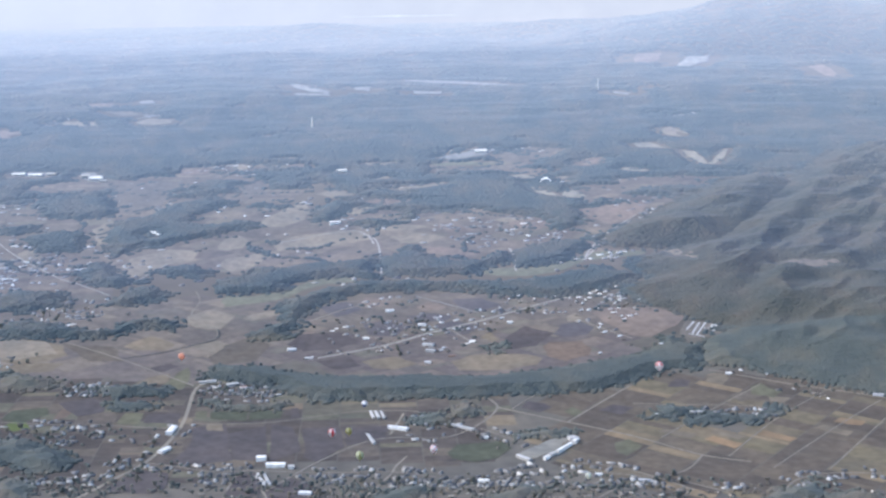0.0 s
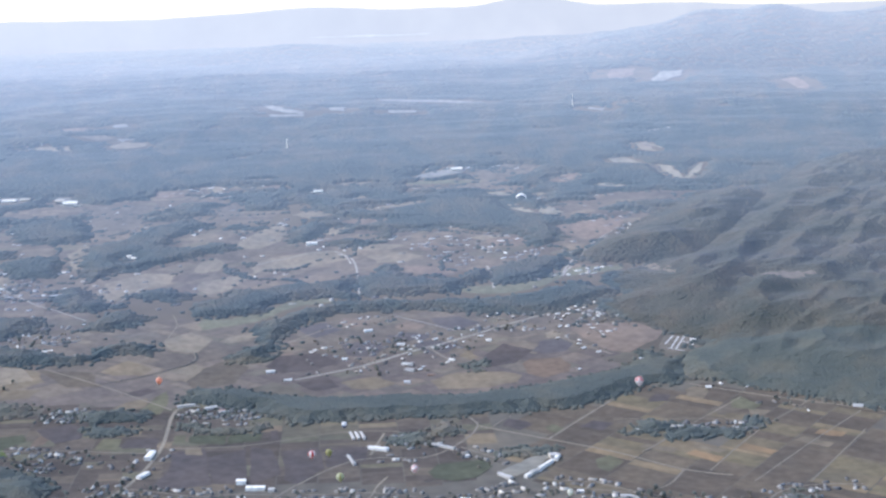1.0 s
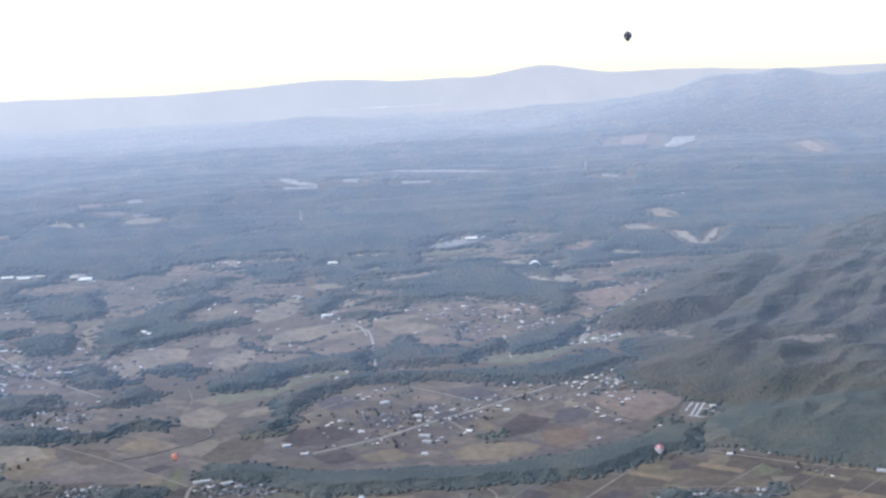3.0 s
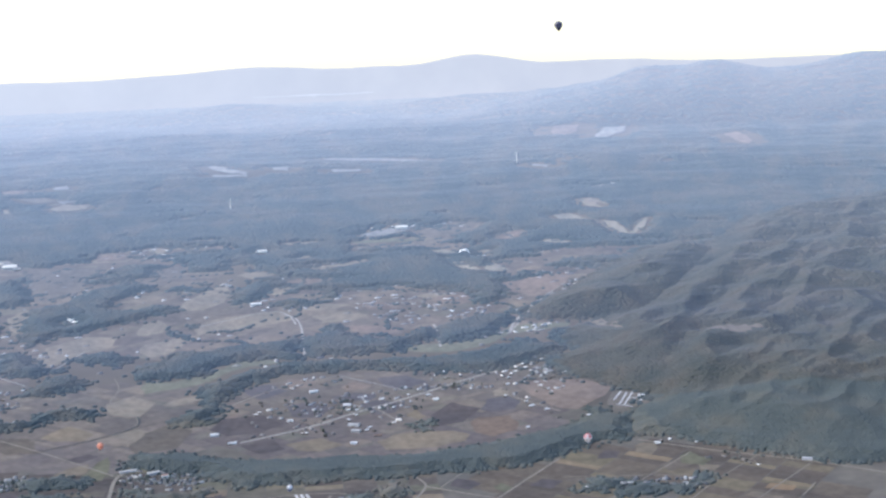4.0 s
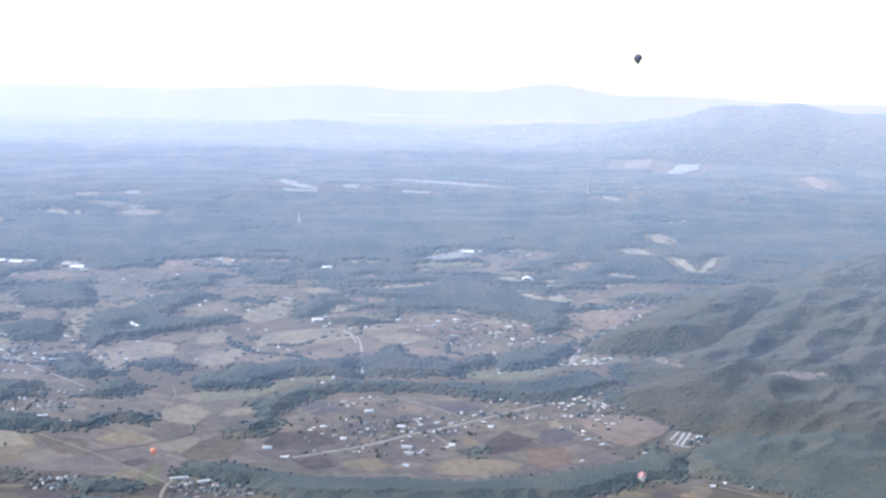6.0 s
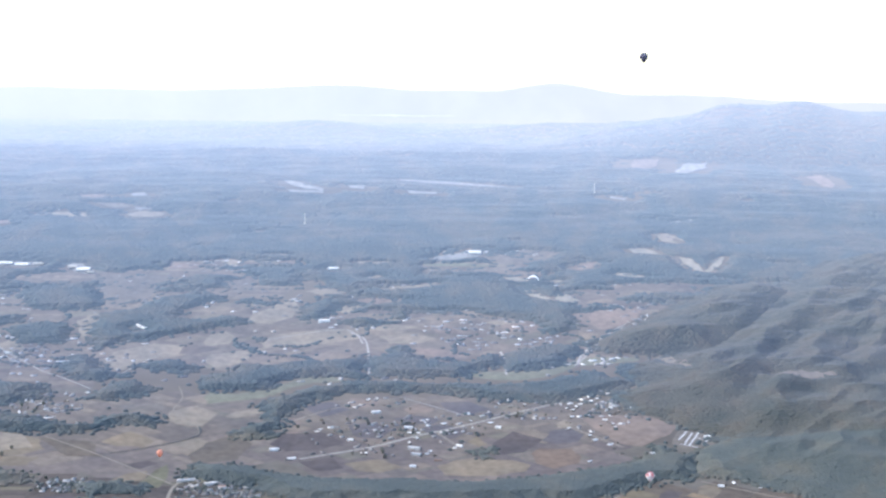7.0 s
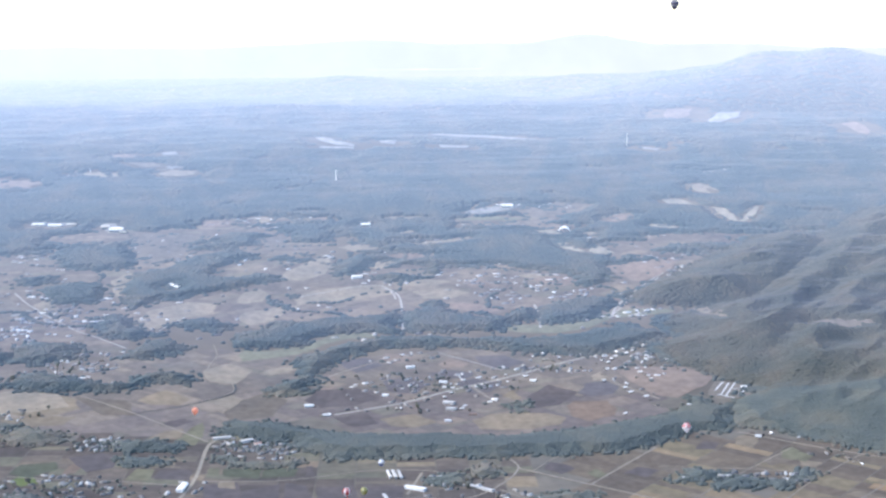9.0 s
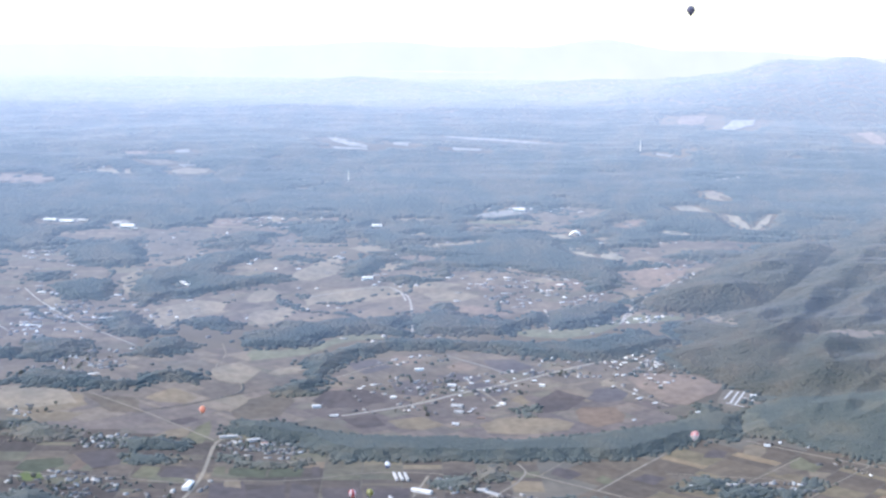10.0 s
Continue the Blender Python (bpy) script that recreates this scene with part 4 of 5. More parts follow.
# ---- making meshes ----
def mesh_object(name, verts, faces, mat, smooth=False):
    me = bpy.data.meshes.new(name)
    faces = np.asarray(faces)
    me.vertices.add(len(verts))
    me.vertices.foreach_set("co", np.asarray(verts, np.float32).ravel())
    n, k = faces.shape
    me.loops.add(n * k)
    me.loops.foreach_set("vertex_index", faces.ravel().astype(np.int32))
    me.polygons.add(n)
    me.polygons.foreach_set("loop_start", np.arange(0, n * k, k, dtype=np.int32))
    if smooth:
        me.polygons.foreach_set("use_smooth", np.ones(n, bool))
    me.update(calc_edges=True)
    me.materials.append(mat)
    return new(name, me)


def part(name, bm, material, parent=None, label=""):
    me = bpy.data.meshes.new(name)
    bm.to_mesh(me)
    bm.free()
    me.materials.append(material)
    ob = new(name, me)
    if parent is not None:
        ob.parent = parent
    return tagged(ob, label)


# ---- the ground: one sheet all round, finest where the view goes ----
az = np.radians(np.concatenate([np.arange(-180, -24, 4), np.arange(-24, 24, 0.1), np.arange(24, 181, 4)]))
dist = np.concatenate([[1, 300, 700, 1100, 1500], EYE * 2690 / np.arange(1300, 145, -3.0), np.arange(15000, 47001, 600.0)])
dist = np.unique(np.sort(dist))
gx, gy = np.outer(dist, np.sin(az)).ravel(), np.outer(dist, np.cos(az)).ravel()
rows, cols = len(dist), len(az)
i = (np.arange(rows - 1)[:, None] * cols + np.arange(cols - 1)[None]).ravel()
quads = np.stack([i, i + cols, i + cols + 1, i + 1], 1)[:, ::-1]
shore = int(np.searchsorted(dist, SPLIT))
spots = laid(np.stack([gx, gy, height(gx, gy)], 1))
ground = mesh_object("ground", spots[:(shore + 1) * cols], quads[:shore * (cols - 1)], M_GROUND, True)
backdrop = mesh_object("backdrop", spots[shore * cols:], quads[shore * (cols - 1):] - shore * cols, M_FAR_GROUND, True)
# its haze is emission in the material
tagged(backdrop, "pale hazy distance of wooded hills and mountains", "distance", kind="structure")
tagged(ground, "brown autumn plain rising to hazy wooded hills", "ground", kind="structure")


def on_land(x, y, up=0.0):
    x, y = np.asarray(x, float), np.asarray(y, float)
    return np.stack([x, y, height(x, y) + up], -1)


# ---- woods ----
def crown(rings):
    """A low dome of leaves with its skirt hanging to the ground."""
    v = [(0, 0, 1.0)] + [(r * math.cos(k * 1.0472 + 0.5 * n), r * math.sin(k * 1.0472 + 0.5 * n), z) for n, (r, z) in enumerate(rings) for k in range(6)]
    f = [(0, 1 + k, 1 + (k + 1) % 6) for k in range(6)]
    for n in range(1, 6 * len(rings) - 6, 6):
        for k in range(6):
            a, b, c, d = n + k, n + (k + 1) % 6, n + 6 + k, n + 6 + (k + 1) % 6
            f += [(a, c, b), (b, c, d)]
    return np.array(v, float), np.array(f)


def forest(name, d0, d1, step, label, mat, cedar=None, slope=None):
    """Crowns set out so that they stand evenly as seen from the air."""
    marks = np.arange(EYE * 2690 / d0, EYE * 2690 / d1, -step * 0.6)
    d = EYE * 2690 / marks
    turn = np.arange(radians(-22), radians(21), step / 2690)
    dd, aa = np.meshgrid(d, turn, indexing="ij")
    aa = aa + rng.uniform(-0.5, 0.5, aa.shape) * step / 2690
    dd = dd * (1 + rng.uniform(-0.5, 0.5, dd.shape) * step * 0.6 * dd / (EYE * 2690))
    x, y = (dd * np.sin(aa)).ravel(), (dd * np.cos(aa)).ravel()
    dd = dd.ravel()
    stray = [(cx + rx * r * math.cos(a), cy + ry * r * math.sin(a)) for cx, cy, rx, ry, rot, n in VILLAGES if d0 < cy < d1
             for a, r in rng.uniform(0, 1, (int(n * (0.9 if cy < 3000 else 0.3)), 2)) * (6.283, 1.15)]
    lone_trees = len(stray)
    if lone_trees:
        x, y = np.append(x, [q[0] for q in stray]), np.append(y, [q[1] for q in stray])
        dd = np.append(dd, np.hypot(x[-lone_trees:], y[-lone_trees:]))
    deep = wooded(x, y)
    sparse = rng.random(len(x)) < 0.03 * np.clip((rough(x, y, 240, 97, 3) - 0.46) * 7, 0, 1) * np.clip((dd - 3700) / 2000, 0, 0.35)
    hedge = (np.abs(rough(x, y, 330, 99, 2) - 0.5) < 0.011) & (dd > 4200) & (rng.random(len(x)) < 0.6)
    keep = (deep > np.where(rng.random(len(x)) < 0.45, -(30 if d0 < SPLIT else 48) * rng.random(len(x)) ** 2, 0.0)) | ((sparse | hedge) & (deep > -300)) | (np.arange(len(x)) >= len(x) - lone_trees)
    if cedar is not None:
        dark = np.full(len(x), -50.0)
        for corners in CEDARS:
            dark = np.maximum(dark, within(x, y, corners))
        keep &= (dark + (rough(x, y, 90, 61, 3) - 0.5) * 110 > 0) == cedar
    if slope is not None:
        keep &= (hilly(x, y) + (rough(x, y, 200, 67, 3) - 0.5) * 160 > 0) == slope
    x, y, dd, deep = x[keep], y[keep], dd[keep], deep[keep]
    v, f = crown(((0.55, 0.72), (1.0, 0.0), (1.2, -1.0)) if d0 < SPLIT else ((0.9, 0.2), (1.15, -1.0)))
    n = len(x)
    size = np.clip(dd * step / 2690 * 1.45, 3.0, 70) * rng.uniform(0.8, 1.25, n) * np.where(deep > -20, 1, 0.75)
    tall = np.clip(size, 0, 8) * rng.uniform(0.1, 0.17, n)
    shape = v[None] * (1 + rng.uniform(-0.06, 0.06, (n, len(v), 1)))
    top = np.where(deep > 0, np.clip(4 + deep * 0.28, 4, 13), 3.5) * (0.93 + 0.14 * rough(x, y, 70, 91, 2) if d0 < SPLIT else 1.0)
    spin = rng.uniform(0, 6.283, n)
    c, s = np.cos(spin)[:, None], np.sin(spin)[:, None]
    row = np.clip(step * 0.6 * dd * dd / (EYE * 2690) * 0.62 / size, 1, 3.6)     # far off, clumps reach back to the row behind
    px = (shape[..., 0] * c - shape[..., 1] * s) * size[:, None] + x[:, None]
    py = (shape[..., 0] * s + shape[..., 1] * c) * (size * row)[:, None] + y[:, None]
    lift = top * rng.uniform(0.975, 1.025, n)
    pz = shape[..., 2] * np.where(shape[..., 2] < 0, lift[:, None], tall[:, None]) + (height(x, y) + lift)[:, None]
    verts = laid(np.stack([px, py, pz], -1).reshape(-1, 3))
    faces = (f[None] + (np.arange(n) * len(v))[:, None, None]).reshape(-1, 3)
    ob = mesh_object(name, verts, faces, mat, True)
    return tagged(ob, label, "woodland", kind="stuff")


forest("near_woodland", 2000, 3000, 2.7, "brown and green autumn woods on the plain", M_WOOD, False)
forest("hillside_woodland", 3000, SPLIT, 2.7, "mixed green and brown autumn woods over hills", M_WOOD, False)
forest("cedar_woodland", 2000, SPLIT, 2.7, "dark green cedar woods below the village and hills", M_CEDAR, True)
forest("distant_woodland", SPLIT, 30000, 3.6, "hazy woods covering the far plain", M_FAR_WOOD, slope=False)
forest("distant_slope_woodland", SPLIT, 9000, 3.6, "olive and brown oak woods over hazy hills", M_FAR_OAK, slope=True)


# ---- fields ----
def parcels():
    found = []
    for cx, cy, rx, ry, rot, a, b, look_of, *lean in ZONES:
        lean = radians(lean[0] if lean else rot + 90)
        c2, s2 = math.cos(lean), math.sin(lean)
        tidy = look_of == "paddy"
        c, s = math.cos(radians(rot)), math.sin(radians(rot))
        big = max(rx, ry)
        u = -big
        while u < big:
            wide = a * (1 if tidy else random.uniform(0.8, 1.2))
            v = -big
            while v < big:
                deep = b * random.choice((0.5, 0.8, 1, 1.4, 2.2))
                mx, my = u + wide / 2, v + deep / 2
                x, y = cx + mx * c + my * c2, cy + mx * s + my * s2
                if abs(x - cx) < rx and abs(y - cy) < ry:
                    found.append((x, y, wide - 2.2, deep - 1.0, rot, lean, look_of))
                v += deep
            u += wide
    xy = np.array([p[:2] for p in found])
    ok = (wooded(xy[:, 0], xy[:, 1]) < 0) & (hilly(xy[:, 0], xy[:, 1]) < 0)
    return [p for p, k in zip(found, ok) if k]


sheets = {n: ([], []) for n in ("dry", "dark", "paddy", "mixed", "distant")}
for place_no, (x, y, w, h, rot, lean, look_of) in enumerate(sorted(parcels(), key=lambda q: math.hypot(q[0] - 200, q[1]))):
    single = place_no < 280
    fv, ff = ([], []) if single else sheets[look_of if math.hypot(x, y) < SPLIT else "distant"]
    c, s = math.cos(radians(rot)), math.sin(radians(rot))
    nu, nv = max(1, round(w / 60)), max(1, round(h / 60))
    u, v = np.meshgrid(np.linspace(-w / 2, w / 2, nu + 1), np.linspace(-h / 2, h / 2, nv + 1), indexing="ij")
    px, py = x + u * c + v * math.cos(lean), y + u * s + v * math.sin(lean)
    start = sum(len(k) for k in fv)
    up = random.uniform(0.2, 0.4) + 0.0008 * max(math.hypot(x, y) - 4000, 0)
    fv.append(laid(on_land(px.ravel(), py.ravel(), up)))
    for m in range(nu):
        for n in range(nv):
            k = start + m * (nv + 1) + n
            ff.append((k, k + nv + 1, k + nv + 2, k + 1))
    if single:
        mesh_object("field", fv[0], ff, M_FIELDS[look_of][1]).parent = ground
for look_of, (fv, ff) in sheets.items():
    if fv:
        ob = mesh_object("distant_fields" if look_of == "distant" else "farm_fields", np.concatenate(fv), ff, M_FAR_FIELD if look_of == "distant" else M_FIELDS[look_of][0])
        tagged(ob, "patchwork of harvested brown and straw-coloured fields", "field", kind="stuff")

# ---- single fields and clearings with their own colour ----
TONES = [("straw", (0.192, 0.16, 0.122)), ("ploughed_earth", (0.165, 0.126, 0.102)), ("dark_soil", (0.096, 0.084, 0.085)), ("pale_ground_and_mist", (0.19, 0.182, 0.17)), ("green_crop", (0.13, 0.127, 0.09)), ("gravel", (0.21, 0.205, 0.185)), ("dark_grass", (0.082, 0.09, 0.066)), ("grey_brown_ground", (0.13, 0.112, 0.095)), ("lime_meadow", (0.13, 0.16, 0.065)), ("ochre_stubble", (0.25, 0.175, 0.11)), ("sandy_ground", (0.205, 0.182, 0.145))]
# two copies of each tone: the far one is lighter and glows with painted haze
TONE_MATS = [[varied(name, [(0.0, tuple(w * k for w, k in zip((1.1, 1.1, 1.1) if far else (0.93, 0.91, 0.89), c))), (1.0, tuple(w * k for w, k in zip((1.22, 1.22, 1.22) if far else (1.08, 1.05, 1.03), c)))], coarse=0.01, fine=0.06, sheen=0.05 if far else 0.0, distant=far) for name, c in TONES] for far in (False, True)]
FIELD_NAMES = ("dry straw field", "reddish ploughed field", "dark tilled field", "pale bare ground", "green crop field", "grey gravel ground", "dark green grass", "grey-brown bare field", "bright lime-green meadow", "ochre stubble field", "sandy bare slope")
FIELD_SORTS = ("straw", "ploughed", "dark", "pale", "green", "gravel", "grass", "grey", "lime", "ochre", "sand")


def field_sheet(tone, corners):
    """A field over the land, cut fine enough to follow it."""
    cx, cy = sum(q[0] for q in corners) / len(corners), sum(q[1] for q in corners) / len(corners)
    dist = math.hypot(cx, cy)
    bm = bmesh.new()
    bm.faces.new([bm.verts.new((*q, 0)) for q in corners])
    bmesh.ops.triangulate(bm, faces=bm.faces[:])
    bmesh.ops.subdivide_edges(bm, edges=bm.edges[:], cuts=3, use_grid_fill=True)
    xy = np.array([q.co[:2] for q in bm.verts])
    wave = 0.004 * dist * (np.stack([rough(xy[:, 0], xy[:, 1], 40, 301, 2), rough(xy[:, 0], xy[:, 1], 40, 305, 2)], 1) - 0.5)
    xy = xy + wave
    z = 0.6 + 0.0009 * max(dist - 4000, 0) + (2.5 if float(hilly(np.array([cx]), np.array([cy]))[0]) > 0 else 0) + random.uniform(0, 0.15)
    for q, at in zip(bm.verts, laid(on_land(xy[:, 0], xy[:, 1], z))):
        q.co = at
    bmesh.ops.recalc_face_normals(bm, faces=bm.faces[:])
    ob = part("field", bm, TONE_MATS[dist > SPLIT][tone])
    return tagged(ob, FIELD_NAMES[tone] + " beside woods and hamlets", "field", kind="structure")


for tone, corners in PLOTS:
    field_sheet(FIELD_SORTS.index(tone), corners)
for cx, cy, rx, ry, rot, tone in CLEARINGS:
    far = math.hypot(cx, cy) > SPLIT
    c, s = math.cos(radians(rot)), math.sin(radians(rot))
    pts, faces = [(0.0, 0.0)], []
    wob = [random.uniform(0.05, 1.3) if tone == 3 else random.uniform(0.3, 1.25) if far else random.uniform(0.6, 1.2) for _ in range(16)]
    for ring in (0.5, 1.0):
        for k in range(16):
            a = k / 16 * 6.2832
            r = ring * (wob[k] if tone == 3 else 1 if ring < 1 else 0.5 * wob[k] + 0.25 * (wob[k - 1] + wob[(k + 1) % 16]))
            q = max(abs(math.cos(a)), abs(math.sin(a))) ** (0.5 if far else 0.9)
            pts.append((r * math.cos(a) * rx / q, r * math.sin(a) * ry / q))
    for k in range(16):
        n = (k + 1) % 16
        faces += [(0, 1 + k, 1 + n), (1 + k, 17 + k, 17 + n), (1 + k, 17 + n, 1 + n)]
    u = np.array(pts)
    px, py = cx + u[:, 0] * c - u[:, 1] * s, cy + u[:, 0] * s + u[:, 1] * c
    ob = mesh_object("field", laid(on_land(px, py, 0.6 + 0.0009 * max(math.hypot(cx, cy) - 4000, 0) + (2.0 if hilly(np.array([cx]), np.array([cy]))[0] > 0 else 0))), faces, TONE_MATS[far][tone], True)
    tagged(ob, ("dry straw field", "reddish ploughed field", "dark tilled field", "pale far-off patch of ground, roofs or mist", "green crop field", "grey gravel ground", "dark green grass", "grey-brown bare field")[tone] + " between woods", "field", kind="structure")

# ---- roads and the stream ----
for width, pts, kind in ROADS:
    p = [Vector((*q, 0)) for q in pts]
    line = []
    for k in range(len(p) - 1):
        p0, p1, p2, p3 = p[max(k - 1, 0)], p[k], p[k + 1], p[min(k + 2, len(p) - 1)]
        for m in range(8):
            t = m / 8
            line.append(0.5 * (2 * p1 + (p2 - p0) * t + (2 * p0 - 5 * p1 + 4 * p2 - p3) * t * t + (3 * p1 - p0 - 3 * p2 + p3) * t ** 3))
    line.append(p[-1])
    line = np.array([q[:2] for q in line])
    along = np.gradient(line, axis=0)
    side = np.stack([-along[:, 1], along[:, 0]], 1) / np.linalg.norm(along, axis=1)[:, None]
    e = np.concatenate([line - side * width / 2, line + side * width / 2])
    n = len(line)
    k = np.arange(n - 1)
    ob = mesh_object(kind, laid(on_land(e[:, 0], e[:, 1], 0.9 + 0.001 * max(float(np.hypot(*line[0])) - 4000, 0))), np.stack([k, k + 1, k + 1 + n, k + n], 1)[:, ::-1], M_WATER if kind == "stream" else M_PALE if kind == "path" else M_FAR_ROAD if pts[0][1] > 3700 else M_STREET if width > 9 else M_TRACK if width < 4.5 else M_ROAD)
    if kind == "stream":
        e = np.concatenate([line - side * width * 0.95, line + side * width * 0.45])
        bank = mesh_object("stream_bank", laid(on_land(e[:, 0], e[:, 1], 0.7)), np.stack([k, k + 1, k + 1 + n, k + n], 1)[:, ::-1], M_ROAD)
        tagged(bank, "pale gravel bank along the stream", "bank", kind="structure")
    tagged(ob, "pale country road between fields" if kind == "road" else "pale concrete path between rows of plots" if kind == "path" else "dark narrow stream winding through fields", kind, kind="structure")


# ---- houses ----
def box_into(bm, x, y, z, sx, sy, sz):
    bmesh.ops.create_cube(bm, size=1, matrix=Matrix.Translation((x, y, z + sz / 2)) @ Matrix.Diagonal((sx, sy, sz, 1)))


def gable_into(bm, sx, sy, z0, rise, eave=0.6):
    hx, hy = sx / 2 + eave, sy / 2 + eave
    v = [bm.verts.new(q) for q in ((-hx, -hy, z0), (hx, -hy, z0), (hx, hy, z0), (-hx, hy, z0), (-hx, 0, z0 + rise), (hx, 0, z0 + rise))]
    for q in ((0, 1, 5, 4), (2, 3, 4, 5), (0, 4, 3), (1, 2, 5), (3, 2, 1, 0)):
        bm.faces.new([v[k] for k in q])


def house(sx, sy, storeys, wing=0.0, roofing=None):
    """A gabled house; some have a lower wing set across one end."""
    root = new("house")
    tagged(root, "white-roofed rural house standing among fields" if roofing else "rural house with a tiled gable roof and a low wing" if wing else "small rural house with a gabled roof", "house", "outlying houses" if roofing else "village houses")
    bm = bmesh.new()
    box_into(bm, 0, 0, -1, sx, sy, storeys * 2.1 + 1)
    part("wall", bm, M_WALL, root)
    bm = bmesh.new()
    gable_into(bm, sx, sy, storeys * 2.1, sy * 0.28)
    part("roof", bm, roofing or M_ROOF, root)
    if wing:
        for name, mat in (("wing_wall", M_WALL), ("wing_roof", M_ROOF)):
            bm = bmesh.new()
            if name == "wing_wall":
                box_into(bm, 0, 0, -1, wing, sy * 0.6, 3.6)
            else:
                gable_into(bm, wing, sy * 0.6, 2.6, sy * 0.17)
            bmesh.ops.transform(bm, matrix=Matrix.Translation((sx * 0.3, -sy * 0.5 - wing * 0.45, 0)) @ Matrix.Rotation(radians(90), 4, "Z"), verts=bm.verts)
            part(name, bm, mat, root)
    return root


kinds = [house(13, 8, 1), house(10, 7, 2), house(15, 8, 2, 7), house(8, 5, 1), house(18, 8, 1, 9), house(11, 8, 2), house(20, 7, 1), house(7, 5, 1), house(14, 7, 1, 6)]
bright = [house(15, 8, 1, 0, M_WHITE), house(12, 8, 2, 0, M_WHITE), house(18, 9, 1, 0, M_WHITE)]


def place(x, y, rot=0.0, size=1.0):
    s = float(shrink(math.hypot(x, y)))
    q = laid(on_land([x], [y]))[0]
    return pose(q[0], q[1], q[2], 0, 0, rot) @ Matrix.Diagonal((s * size, s * size, s * size, 1))


hamlets, things = [([], []), ([], [])], 0

for x, y, w, depth, h, rot, tone in BUILDINGS:
    root = new("large_building")
    tagged(root, ("long white building with a pale metal roof", "long grey shed with a pale roof", "long low building with a reddish roof")[tone], "building")
    bm = bmesh.new()
    box_into(bm, 0, 0, -1, w, depth, h + 1)
    part("wall", bm, M_PALE if tone == 1 else M_WHITE, root)
    bm = bmesh.new()
    gable_into(bm, w, depth, h, min(w, depth) * 0.12, 0.4)
    part("roof", bm, (M_WHITE, M_PALE, M_RUST)[tone], root)
    if h >= 8 and w < 120:
        bays = max(3, int(w / 5))
        pane = bpy.data.meshes.new("window")
        bm = bmesh.new()
        box_into(bm, 0, 0, 0, w / bays * 0.6, 0.3, 1.6)
        bm.to_mesh(pane)
        bm.free()
        pane.materials.append(M_GLASS)
        for level in range(int(h / 3.6)):
            for bay in range(bays):
                for face in (-1, 1):
                    one = new("window", pane)
                    one.parent = root
                    one.location = ((bay + 0.5 - bays / 2) * w / bays, face * depth / 2, 1 + level * 3.5)
    root.matrix_world = place(x, y, rot)

lone, far_homes = [], []
for sort, spots_of in HOMES:
    for x, y in spots_of:
        lone.append((x, y))
        if y > 3900:
            far_homes.append((x, y, random.choice((15, 105, 45))))
            continue
        made = copy_thing(random.choice(bright if sort == "white" or random.random() < 0.35 else kinds), place(x, y, random.choice((15, 105, 45)) + random.uniform(-12, 12), random.uniform(0.5, 0.82)))
        tagged(made, group="outlying houses")

sites = []
for x0, y0, x1, y1, n in HOUSE_ROWS:
    ux, uy = (x1 - x0) / math.hypot(x1 - x0, y1 - y0), (y1 - y0) / math.hypot(x1 - x0, y1 - y0)
    for _ in range(n):
        k, o = random.random(), random.choice((-1, 1)) * random.uniform(10, 26)
        sites.append((x0 + (x1 - x0) * k - uy * o, y0 + (y1 - y0) * k + ux * o, math.degrees(math.atan2(uy, ux)) + random.choice((0, 90))))
for cx, cy, rx, ry, rot, n in VILLAGES:
    for _ in range(n):
        a, r = random.uniform(0, 6.283), math.sqrt(random.random())
        sites.append((cx + rx * r * math.cos(a), cy + ry * r * math.sin(a), random.choice((10, 100, 40))))
for _ in range(260):
    x, y = random.uniform(-1700, 900), random.uniform(3900, 6500)
    if abs(x) < 0.36 * y and wooded(np.array([x]), np.array([y]))[0] < -10:
        sites.append((x, y, random.choice((10, 100, 40))))
single = 300 - sum(y <= 3900 for x, y in lone)
sites = sorted(sites, key=lambda q: q[1]) + far_homes
stand = []
